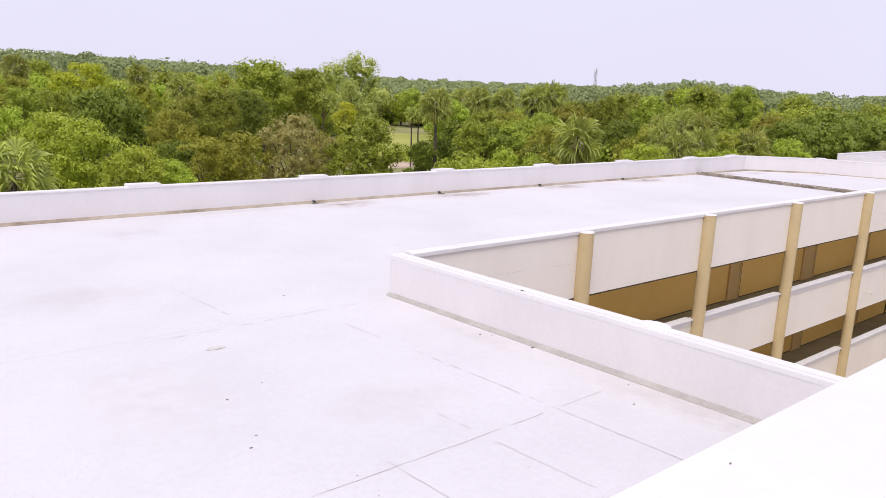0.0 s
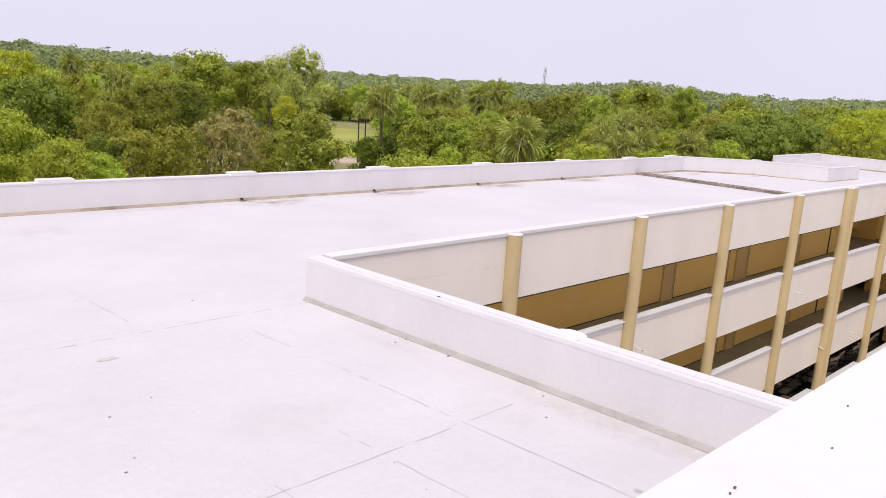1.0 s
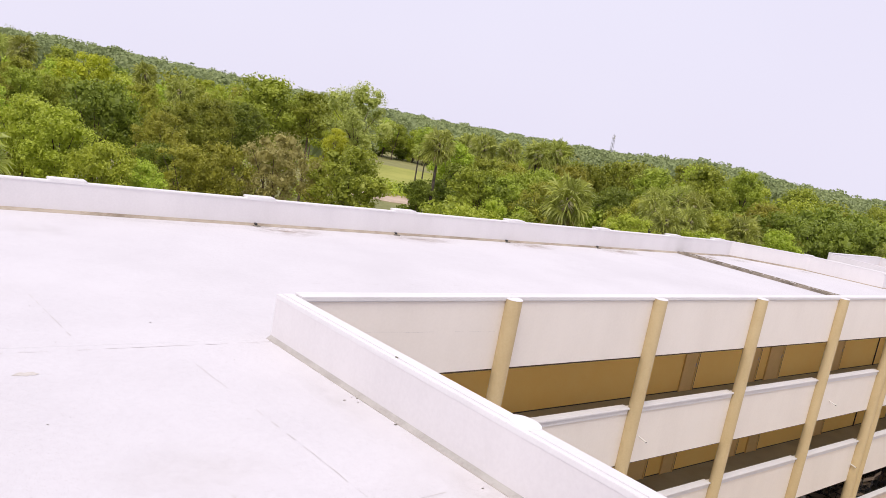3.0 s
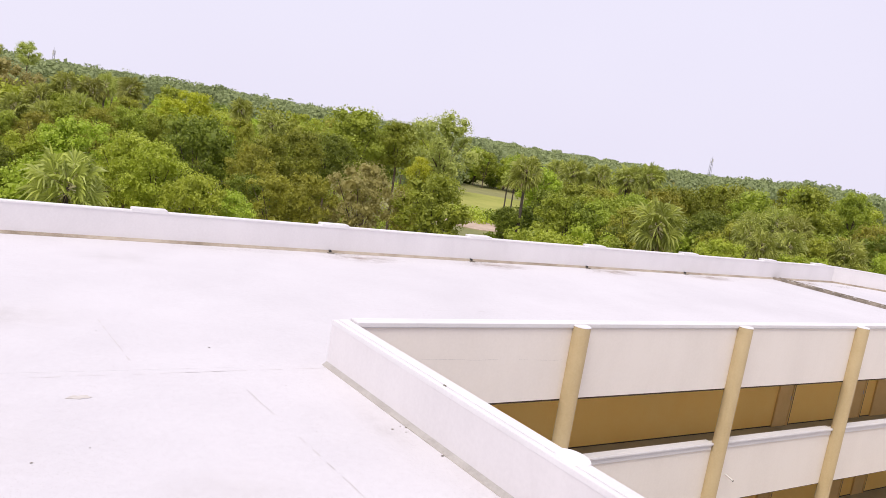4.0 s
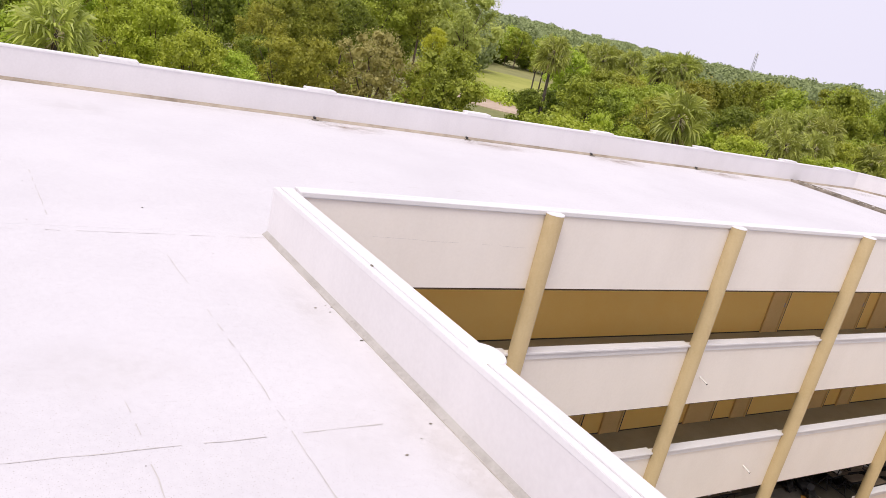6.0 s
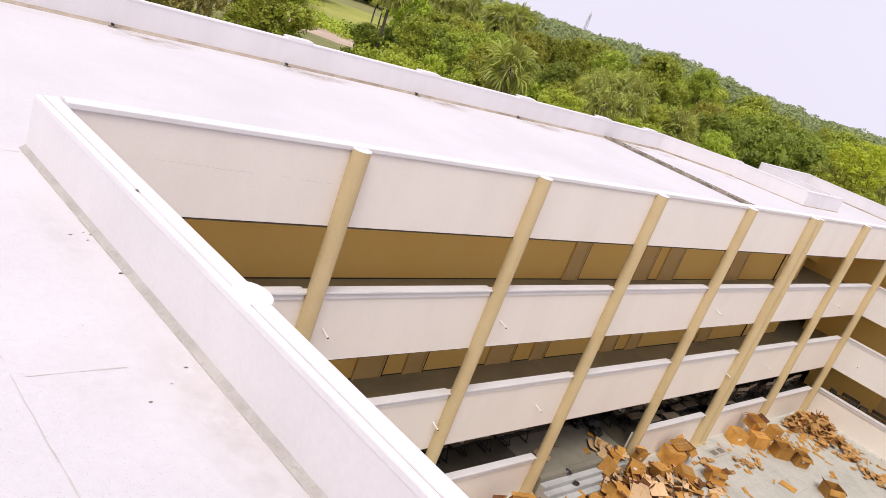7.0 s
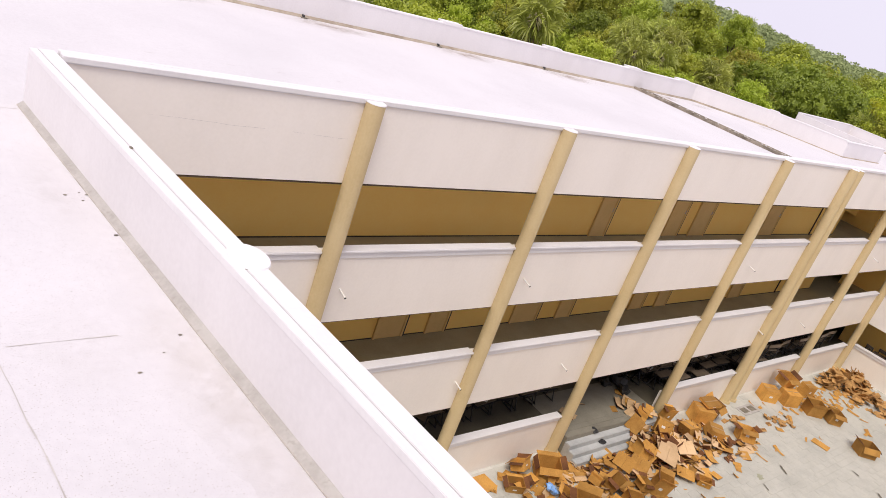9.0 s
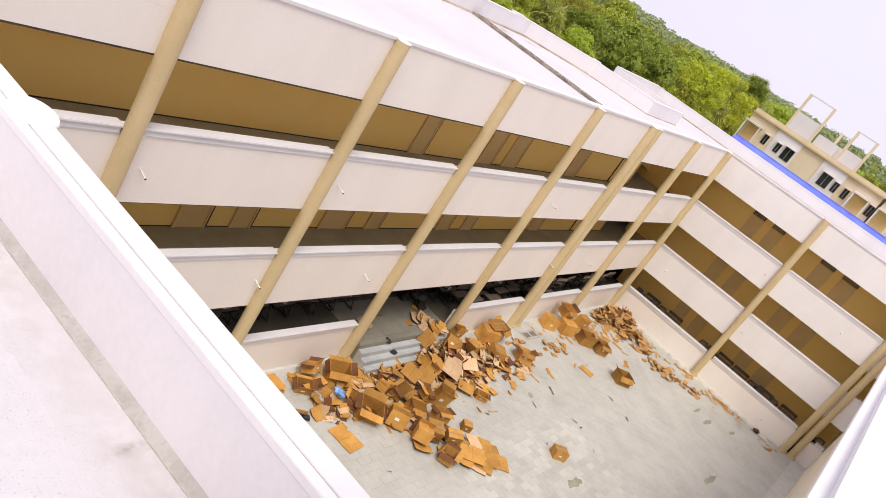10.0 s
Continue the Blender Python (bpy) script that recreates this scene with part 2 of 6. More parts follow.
BLUE_SHEET = paint("blue_roof_sheet", (0.10, 0.14, 0.62), (0.16, 0.22, 0.74), 0.45, 0.8, 12.0, 0.05)
PVC = paint("white_pvc", (0.70, 0.68, 0.64), (0.78, 0.76, 0.72), 0.45, 2.0, 30.0, 0.0)
BARK = paint("bark", (0.07, 0.05, 0.035), (0.16, 0.12, 0.085), 0.95, 2.0, 12.0, 0.8)
PALM_BARK = paint("palm_bark", (0.05, 0.04, 0.033), (0.11, 0.09, 0.07), 0.95, 2.0, 9.0, 0.8)
EARTH = paint("scrub_ground", (0.19, 0.20, 0.07), (0.34, 0.32, 0.13), 0.95, 0.035, 1.2, 0.5)
FIELD = paint("grass_field", (0.25, 0.28, 0.045), (0.40, 0.40, 0.09), 0.95, 0.06, 1.5, 0.4)
DIRT = paint("bare_dirt", (0.44, 0.33, 0.25), (0.58, 0.46, 0.36), 0.95, 0.2, 2.0, 0.4)
GLASS_DARK = paint("dark_window_glass", (0.015, 0.017, 0.02), (0.03, 0.033, 0.036), 0.12, 1.0, 9.0, 0.0)
LATTICE = paint("galvanised_steel", (0.40, 0.40, 0.44), (0.50, 0.50, 0.54), 0.5, 1.0, 9.0, 0.0, metal=0.5)
LEAF_MID = foliage("mid_green_leaves", (0.212, 0.262, 0.030), (0.475, 0.518, 0.062), (0.55, 0.53, 0.10))
LEAF_DARK = foliage("dark_green_leaves", (0.13, 0.175, 0.022), (0.33, 0.395, 0.048), (0.36, 0.45, 0.10))
LEAF_LIGHT = foliage("light_green_leaves", (0.30, 0.37, 0.032), (0.58, 0.66, 0.075), (0.68, 0.68, 0.12), spread=0.05)
LEAF_OLIVE = foliage("olive_brown_leaves", (0.245, 0.26, 0.034), (0.53, 0.515, 0.066), (0.58, 0.50, 0.09), spread=0.07)
LEAF_YELLOW = foliage("yellow_green_leaves", (0.38, 0.42, 0.024), (0.62, 0.64, 0.05), (0.70, 0.66, 0.07), spread=0.05)
LEAF_BROWN = foliage("dry_brown_leaves", (0.33, 0.30, 0.09), (0.52, 0.455, 0.16), (0.60, 0.48, 0.19), spread=0.05)
# paler and bluer than the near leaves: distance haze put into the colour
LEAF_FAR_HAZED = foliage("haze_paled_far_leaves", (0.225, 0.275, 0.125), (0.38, 0.435, 0.19), (0.40, 0.44, 0.19), 0.9, patch=0.03)
PALM_LEAF = foliage("palm_leaves", (0.17, 0.195, 0.035), (0.54, 0.565, 0.115), (0.74, 0.72, 0.28), 0.45, patch=1.1)
PALM_DRY = foliage("dry_palm_leaves", (0.25, 0.19, 0.09), (0.50, 0.40, 0.22), (0.58, 0.46, 0.28), 0.7, 0.05)
PALM_STALK = paint("palm_stalks", (0.50, 0.46, 0.22), (0.66, 0.60, 0.32), 0.6, 2.0, 20.0, 0.0)
LEAF_FEATHER = foliage("pale_feathery_leaves", (0.38, 0.43, 0.10), (0.60, 0.63, 0.17), (0.66, 0.64, 0.22), spread=0.04)
JOINT_CEMENT = paint("mossy_joint_cement", (0.12, 0.10, 0.075), (0.34, 0.29, 0.23), 0.9, 1.4, 25.0, 0.4)
OUTER_SKIRT = paint("dirty_cement_fillet", (0.23, 0.185, 0.135), (0.45, 0.385, 0.31), 0.9, 0.9, 25.0, 0.4)

# ---- large structure ----
ROOF, TOP, GROUND = 10.56, 11.50, -0.76
NORTH, SLANT = 12.15, 0.057          # far parapet's inner face; the cross walls lean off the square by this
COLS = (6.262, 12.52, 18.62, 25.29, 31.81, 38.43, 44.88)
TWIN = 0.31                         # half the distance between the two columns of the fifth place, at the expansion joint
EAST_SLANT = 0.055
FACE = -0.30                        # courtyard face of the north wing
EAST = 45.5                         # courtyard face of the east wing, where it meets the north wing


def west_x(y):
    return -0.10 - SLANT * y


def east_x(y):
    return EAST - EAST_SLANT * y


# ground, one sheet to the horizon, rising gently into the distance
def rise(d):
    return 0.0 if d < 260 else 20.0 * min(1.0, (d - 260) / 900.0) ** 1.3


gv, gf = [], []
RADII, SPOKES = (0, 40, 90, 150, 220, 300, 400, 520, 680, 900, 1250, 1800, 3200, 4600), 48
for r in RADII:
    for k in range(SPOKES):
        a = 2 * math.pi * k / SPOKES
        gv.append((r * math.cos(a), r * math.sin(a), -0.86 + rise(r)))
for i in range(len(RADII) - 1):
    for k in range(SPOKES):
        p, q = i * SPOKES + k, i * SPOKES + (k + 1) % SPOKES
        gf.append((p, p + SPOKES, q + SPOKES, q) if i else (p, p + SPOKES, q + SPOKES))
structure(raw("ground", gv, gf, EARTH), "dry scrub ground with grass and earth patches", "ground")

FIELD_OUT = [(107.4, 127.7), (183.5, 220.0), (153.5, 241.5), (88.0, 139.0)]
structure(part("field", prism(bmesh.new(), FIELD_OUT, -0.9, -0.80), FIELD), "yellow-green grass field behind the trees", "field")
structure(part("dirt_track", prism(bmesh.new(), [(66, 116), (78, 104.5), (92, 101), (110, 92), (114, 97), (97, 108), (88, 116), (74, 126)], -0.9, -0.77), DIRT), "bare brown dirt track beside the field", "track")

# roofs
rb = bmesh.new()
prism(rb, [(-30, 0.0), (-30, 10.4), (-7.6, 10.4), (-7.6, NORTH), (38.0, NORTH), (42.0, 9.0), (43.5, 5.0), (49.0, 5.0), (49.5, 10.85), (58.3, 10.85), (58.3, -0.02), (0, -0.02)], ROOF - 0.18, ROOF)
structure(part("roof_north", rb, ROOF_WHITE), "white-coated flat concrete roof with stains and joints", "roof")
rb = bmesh.new()
prism(rb, [(-30, -13.3), (0.02 + west_x(-13.3), -13.3), (-0.05, -0.02), (-30, -0.02)], ROOF - 0.181, ROOF - 0.0005)
structure(part("roof_west", rb, ROOF_WHITE), "white-coated flat concrete roof of the west wing", "roof")
rb = bmesh.new()
prism(rb, [(east_x(FACE) + 0.28, -0.02), (east_x(-30) + 0.28, -30), (58.3, -30), (58.3, -0.02)], ROOF - 0.182, ROOF - 0.001)
structure(part("roof_east", rb, ROOF_WHITE), "white-coated flat concrete roof of the east wing", "roof")


def parapet(name, a, b, left, right, z0, z1, label, over=0.05, out=0.015, material=None):
    """A parapet wall along a-b with a coping of two runs and a fine joint between them."""
    d = (Vector(b) - Vector(a)).normalized()
    wall = structure(part(name, prism(bmesh.new(), strip(a, b, left, right), z0, z1 - 0.09), material or WALL_WHITE), label, "parapet")
    top = bmesh.new()
    prism(top, strip(a, b, left + out, -left - out + 0.115), z1 - 0.09, z1)
    prism(top, strip(a, b, left + out - 0.125, right + over), z1 - 0.09, z1 + 0.004)
    bmesh.ops.bevel(top, geom=top.edges[:], offset=0.007, segments=2, affect="EDGES")
    part("coping", top, COPING, wall, "white painted coping with a fine joint")
    lip = bmesh.new()
    prism(lip, strip(a, b, -right, right + over * 0.5), z1 - 0.11, z1 - 0.09)
    part("coping_lip", lip, COPING, wall)
    return wall


# courtyard parapets, their corner at the origin
parapet("parapet_north_court", (0.30, 0.0), (EAST + 0.2, 0.0), 0.0, -FACE, 9.64, TOP + 0.035, "white parapet and top band of the north courtyard facade", material=FACADE)
parapet("parapet_west_court", (west_x(-13.25), -13.25), (west_x(0.0), 0.0), 0.0, 0.305, ROOF - 0.1, TOP, "white parapet wall with coping above the courtyard", out=0.006)
parapet("parapet_east_court", (east_x(FACE) + 0.3, FACE), (east_x(-30) + 0.3, -30), 0.0, 0.3, 9.62, TOP, "white parapet and top band of the east courtyard facade", material=EAST_WHITE)
# cement fillets at their feet
sk = bmesh.new()


def fillet(bm, a, b, reach, rise_z):
    """A sloped cement fillet on the left of a-b."""
    d = (Vector(b) - Vector(a)).normalized()
    n = Vector((-d.y, d.x))
    rows_f = []
    for p in (Vector(a), Vector(b)):
        q = p + n * reach
        rows_f.append([bm.verts.new((p.x, p.y, ROOF - 0.01)), bm.verts.new((q.x, q.y, ROOF - 0.01)), bm.verts.new((q.x, q.y, ROOF + 0.012)), bm.verts.new((p.x, p.y, ROOF + rise_z))])
    for i in range(4):
        bm.faces.new((rows_f[0][i], rows_f[0][(i + 1) % 4], rows_f[1][(i + 1) % 4], rows_f[1][i]))
    bm.faces.new(rows_f[0])
    bm.faces.new(list(reversed(rows_f[1])))
    return bm


fillet(sk, (west_x(-13.24), -13.24), (west_x(0.0), 0.0), 0.084, 0.075)
fillet(sk, (west_x(0.0), 0.0), (EAST, 0.0), 0.085, 0.06)
sk2 = prism(bmesh.new(), strip((west_x(-13.24), -13.24), (west_x(0.0), 0.0), 0.091, -0.082), ROOF - 0.01, ROOF + 0.014)
skirt = structure(part("baseboard", sk, SKIRT), "weathered grey cement fillet at the foot of the parapet", "fillet")
part("gap", sk2, STAIN_LINE, skirt, "dark dirty rim of the fillet")


def outer_wall(name, pts, z1, label, base=True, pads=()):
    wall = None
    for i, (a, b) in enumerate(zip(pts, pts[1:])):
        bm = prism(bmesh.new(), strip(a, b, 0.26, 0.0), -0.9 if base else ROOF - 0.1, z1 - 0.06)
        ob = part(name, bm, WALL_WHITE) if wall is None else part("wall_run", bm, WALL_WHITE, wall)
        if wall is None:
            wall = structure(ob, label, "parapet")
        top = prism(bmesh.new(), strip(a, b, 0.28, 0.02), z1 - 0.06, z1)
        bmesh.ops.bevel(top, geom=top.edges[:], offset=0.012, segments=2, affect="EDGES")
        part("coping", top, COPING, wall)
        part("fillet", fillet(bmesh.new(), b, a, *((0.11, 0.09) if base else (0.07, 0.05))), OUTER_SKIRT, wall, "stained cement fillet")
    for x in pads:
        part("column_head", boxed(x - 0.55, pts[0][1] - 0.01, z1 - 0.02, x + 0.55, pts[0][1] + 0.42, z1 + 0.075, 0.02), COPING, wall, "raised white column head")
    return wall


outer_wall("wall_north_outer", [(-7.6, NORTH), (38.0, NORTH), (42.0, 9.0)], TOP + 0.04, "long white outer parapet of the roof with raised column heads", pads=(-1.2, 5.35, 11.95, 18.55, 25.1, 31.7, 36.6))
outer_wall("wall_north_jog", [(42.0, 9.0), (43.56, 4.9)], TOP + 0.04, "short white parapet beside the roof shaft", base=False)
bend = bpy.data.objects["wall_north_jog"]
at_bend = Matrix.Translation((42.0, 9.0, 0)) @ Matrix.Rotation(radians(-55), 4, "Z")
part("pilaster", boxed(-0.22, -0.03, ROOF - 0.05, 0.22, 0.30, TOP + 0.03, 0.0, at_bend), WALL_WHITE, bend)
part("column_head", boxed(-0.30, -0.06, TOP + 0.03, 0.30, 0.35, TOP + 0.085, 0.02, at_bend), COPING, bend, "raised white column head")
outer_wall("wall_northwest_outer", [(-30.0, 10.4), (-7.6, 10.4)], TOP + 0.06, "white parapet of the set-back roof corner")
structure(part("wall_northwest_return", prism(bmesh.new(), strip((-7.62, 10.38), (-7.62, NORTH + 0.2), 0.0, 0.3), -0.9, TOP + 0.05), WALL_WHITE), "white return of the roof parapet", "parapet")
outer_wall("wall_west_outer", [(-30.0, -30.0), (-30.0, 10.4)], TOP, "white outer parapet of the west wing")
outer_wall("wall_northeast_outer", [(49.5, 10.85), (58.3, 10.85)], TOP + 0.03, "white outer parapet beyond the roof shaft")
outer_wall("wall_east_outer", [(58.3, 10.85), (58.3, -30.0)], TOP, "white outer parapet of the east wing")

# roof shaft with an open top
shaft = structure(part("roof_shaft", prism(bmesh.new(), strip((43.56, 4.9), (48.9, 4.75), 0.25, 0.0), ROOF - 0.1, TOP - 0.06), WALL_WHITE), "low white walled enclosure round a roof shaft", "enclosure")
part("coping", prism(bmesh.new(), strip((43.5, 4.9), (48.94, 4.75), 0.27, 0.02), TOP - 0.06, TOP - 0.01), COPING, shaft)
part("wall_run", prism(bmesh.new(), strip((48.9, 4.75), (49.5, 10.85), 0.25, 0.0), ROOF - 0.1, TOP - 0.03), WALL_WHITE, shaft)
part("fillet", fillet(bmesh.new(), (48.9, 4.75), (43.56, 4.9), 0.07, 0.05), OUTER_SKIRT, shaft)

# expansion joint with grit, roof joints, drains and stains
JOINT = ((32.47, NORTH - 0.06), (33.03, 0.08))
jb = bmesh.new()
prism(jb, strip(*JOINT, 0.20, 0.20), ROOF - 0.01, ROOF + 0.07)
ej = structure(part("expansion_joint", jb, DARK_GRIT), "grit-filled dark expansion joint between low curbs across the roof", "joint")
for side in (-1, 1):
    rim = prism(bmesh.new(), strip((JOINT[0][0] + side * 0.27, JOINT[0][1]), (JOINT[1][0] + side * 0.27, JOINT[1][1]), 0.07, 0.07), ROOF - 0.01, ROOF + 0.13)
    bmesh.ops.bevel(rim, geom=rim.edges[:], offset=0.015, segments=1, affect="EDGES")
    part("joint_curb", rim, JOINT_CEMENT, ej, "weathered dark cement curb")
gb = bmesh.new()
for _ in range(130):
    f = RND.random()
    p = Vector(JOINT[0]).lerp(Vector(JOINT[1]), f) + Vector((RND.uniform(-0.2, 0.2), 0))
    s = RND.uniform(0.02, 0.06)
    m = Matrix.Translation((p.x, p.y, ROOF + 0.075 + s * 0.3)) @ Euler((RND.random() * 3, RND.random() * 3, RND.random() * 3)).to_matrix().to_4x4()
    bmesh.ops.create_icosphere(gb, subdivisions=1, radius=s, matrix=m)
tagged(part("rubble", gb, CRACK), "crumbled cement and grit in the roof joint", "rubble", kind="stuff")


def ragged(a, b, width, keep, seed):
    """A broken hairline along a-b."""
    r = random.Random(seed)
    bm = bmesh.new()
    a, b = Vector(a), Vector(b)
    n = max(2, int((b - a).length / 0.22))
    side = Vector((-(b - a).y, (b - a).x)).normalized()
    prev = None
    for i in range(n + 1):
        p = a.lerp(b, i / n) + side * r.uniform(-0.009, 0.009)
        if prev is not None and r.random() < keep:
            w = width * r.uniform(0.4, 1.3)
            vs = [bm.verts.new((q.x, q.y, ROOF + 0.004)) for q in (prev - side * w, p - side * w, p + side * w, prev + side * w)]
            bm.faces.new(vs)
        prev = p
    return bm


JOINTS = (((-2.11, -1.2), (-1.82, -4.6), 0.62), ((-1.82, -4.6), (-1.50, -9.9), 0.92), ((-6.0, -6.47), (-1.8, -6.44), 0.82), ((-1.6, -6.42), (-0.1, -6.40), 0.5),
          ((-5.4, -0.26), (-0.2, -0.2), 0.62), ((-3.92, 3.1), (-3.74, 0.5), 0.85), ((-4.78, -6.3), (-4.70, -7.7), 0.9), ((-3.36, -5.1), (-3.25, -6.2), 0.4),
          ((-3.24, -6.7), (-3.12, -8.3), 0.8), ((-9.4, -6.5), (-6.6, -6.5), 0.4), ((1.0, 4.2), (9.0, 4.25), 0.2))
for i, (a, b, keep) in enumerate(JOINTS):
    structure(part("roof_joint", ragged(a, b, 0.0055, keep, i), CRACK), "thin broken grey joint line in the roof coating", "joint")


def blotch(x, y, rx, ry, seed, material, z=0.005, name="roof_stain", label="faint brown dirt stain on the white roof"):
    r = random.Random(seed)
    bm = bmesh.new()
    ph = [r.uniform(0, 6.28) for _ in range(4)]
    pts = []
    for i in range(36):
        a = 2 * math.pi * i / 36
        k = 1 + 0.22 * math.sin(2 * a + ph[0]) + 0.16 * math.sin(5 * a + ph[1]) + 0.1 * math.sin(9 * a + ph[2])
        pts.append(bm.verts.new((x + rx * k * math.cos(a), y + ry * k * math.sin(a), ROOF + z)))
    bm.faces.new(pts)
    return structure(part(name, bm, material), label, "stain")


blotch(-4.78, -1.2, 0.14, 0.09, 3, STAIN)
DRAINS = (5.22, 11.57, 18.05, 24.77)
for i, x in enumerate(DRAINS):
    dr = empty("roof_drain", "small dark drain outlet at the parapet foot", "drain", "roof drains", (x, NORTH - 0.1, ROOF))
    part("outlet", tube(bmesh.new(), (0, 0.11, 0.06), (0, -0.01, 0.06), 0.05, 0.05, 12), BLACK, dr)
    part("grate", boxed(-0.13, -0.12, 0.0, 0.13, 0.02, 0.03, 0.008), DARK_GRIT, dr)


def wash(name, colour, most, grain=1.6, low=0.36, high=0.68):
    """Dirt that thins out towards the rim of its patch, broken up by grain."""
    ma = bpy.data.materials.new(name)
    ma.use_nodes = True
    n, l = ma.node_tree.nodes, ma.node_tree.links
    co, mp, grad = n.new("ShaderNodeTexCoord"), n.new("ShaderNodeMapping"), n.new("ShaderNodeTexGradient")
    grad.gradient_type = "QUADRATIC_SPHERE"
    mp.inputs["Scale"].default_value = (2, 2, 0)
    mp.inputs["Location"].default_value = (-1, -1, 0)
    l.new(co.outputs["Generated"], mp.inputs["Vector"])
    l.new(mp.outputs[0], grad.inputs["Vector"])
    geo, nz, ramp = n.new("ShaderNodeNewGeometry"), n.new("ShaderNodeTexNoise"), n.new("ShaderNodeValToRGB")
    nz.inputs["Scale"].default_value, nz.inputs["Detail"].default_value, nz.inputs["Roughness"].default_value = grain, 7, 0.65
    ramp.color_ramp.elements[0].position, ramp.color_ramp.elements[1].position = low, high
    l.new(geo.outputs["Position"], nz.inputs["Vector"])
    l.new(nz.outputs[0], ramp.inputs[0])
    m1, m2 = n.new("ShaderNodeMath"), n.new("ShaderNodeMath")
    m1.operation = m2.operation = "MULTIPLY"
    m2.use_clamp = True
    m2.inputs[1].default_value = most
    l.new(grad.outputs["Fac"], m1.inputs[0])
    l.new(ramp.outputs[0], m1.inputs[1])
    l.new(m1.outputs[0], m2.inputs[0])
    bs, tr, mx = n["Principled BSDF"], n.new("ShaderNodeBsdfTransparent"), n.new("ShaderNodeMixShader")
    bs.inputs["Base Color"].default_value, bs.inputs["Roughness"].default_value = (*colour, 1), 0.9
    l.new(m2.outputs[0], mx.inputs[0])
    l.new(tr.outputs[0], mx.inputs[1])
    l.new(bs.outputs[0], mx.inputs[2])
    l.new(mx.outputs[0], n["Material Output"].inputs[0])
    return ma


WASH_BROWN = wash("brown_drain_wash", (0.40, 0.30, 0.21), 0.8)
WASH_TAN = wash("tan_roof_grime", (0.54, 0.48, 0.40), 0.125, 2.2, 0.30, 0.62)
WASH_SAND = wash("sandy_roof_grime", (0.55, 0.47, 0.36), 0.25, 3.0, 0.28, 0.62)
WASH_MOSS = wash("dark_dried_mud", (0.38, 0.32, 0.22), 0.50, 9.0, 0.40, 0.62)
for i, x in enumerate(DRAINS):
    blotch(x + 1.1, NORTH - 0.75, 2.0, 0.85, 20 + i, WASH_BROWN, 0.006, label="brown dirt washed towards a roof drain")
    blotch(x + 0.1, NORTH - 0.28, 0.9, 0.26, 50 + i, WASH_MOSS, 0.008, label="dark dried mud at a roof drain")
for x, y, rx, ry, ma, z in ((-2.4, 9.4, 1.6, 1.3, WASH_TAN, 0.005), (2.0, NORTH - 0.5, 5.0, 0.5, WASH_TAN, 0.0055), (26.5, NORTH - 0.7, 4.0, 0.6, WASH_TAN, 0.0052),
                          (37.2, NORTH - 1.3, 1.2, 0.7, WASH_MOSS, 0.006), (41.0, 8.6, 1.1, 0.5, WASH_MOSS, 0.006), (34.6, NORTH - 0.8, 1.3, 0.7, WASH_BROWN, 0.0065),
                          (0.05, -7.6, 0.55, 2.6, WASH_SAND, 0.005), (0.15, -10.3, 0.62, 2.2, WASH_SAND, 0.0055), (-0.9, -6.6, 1.3, 1.0, WASH_TAN, 0.0045), (-0.4, -3.4, 0.5, 1.6, WASH_TAN, 0.005),
                          (0.22, -9.79, 0.24, 0.10, WASH_MOSS, 0.008), (-1.27, -9.46, 0.15, 0.13, WASH_MOSS, 0.008), (-1.36, -9.1, 0.1, 0.12, WASH_MOSS, 0.008), (-3.6, -4.8, 1.5, 1.1, WASH_TAN, 0.005), (-6.4, -2.5, 1.6, 2.2, WASH_TAN, 0.005), (-5.4, 3.5, 2.2, 1.5, WASH_TAN, 0.005)):
    blotch(x, y, rx, ry, int(91 + 7 * x + y) % 97, ma, z)
bits = bmesh.new()
for y, n in ((-3.25, 2), (-4.25, 1)):
    for k in range(n):
        s = RND.uniform(0.008, 0.018)
        bmesh.ops.create_icosphere(bits, subdivisions=1, radius=s, matrix=Matrix.Translation((west_x(y) - RND.uniform(0.12, 0.4), y + RND.uniform(-0.12, 0.12), ROOF + s * 0.3)) @ Matrix.Diagonal((1.8, 1.1, 0.5, 1)))
for x, y, s in ((0.0, -6.49, 0.014), (-0.594, -7.03, 0.014), (-0.27, -6.76, 0.007), (-0.02, -3.2, 0.014), (-0.10, -3.14, 0.008), (-6.0, -4.97, 0.014), (-4.86, -3.06, 0.008), (-5.58, -3.37, 0.012), (-2.13, 1.17, 0.012), (-5.78, -4.68, 0.009)):
    bmesh.ops.create_icosphere(bits, subdivisions=2, radius=s, matrix=Matrix.Translation((x, y, ROOF + 0.006)) @ Matrix.Diagonal((1.7, 0.9, 0.4, 1)))
bmesh.ops.create_icosphere(bits, subdivisions=1, radius=0.03, matrix=Matrix.Translation((0.22, -3.77, TOP + 0.004)) @ Matrix.Diagonal((0.8, 1.6, 0.5, 1)))
for _ in range(26):
    x, y, s = RND.uniform(-8, 0.3), RND.uniform(-12.5, 3.0), RND.uniform(0.003, 0.007)
    if x < west_x(y) - 0.15:
        bmesh.ops.create_icosphere(bits, subdivisions=1, radius=s, matrix=Matrix.Translation((x, y, ROOF + s * 0.5)) @ Matrix.Diagonal((1.4, 1, 0.6, 1)))
tagged(part("roof_grit", bits, DARK_GRIT), "scattered small dark pebbles and droppings on the roof", "grit", kind="stuff")

# ---- north courtyard facade ----
BANDS = ((9.62, ROOF - 0.1), (6.03, 7.78), (2.42, 4.28))
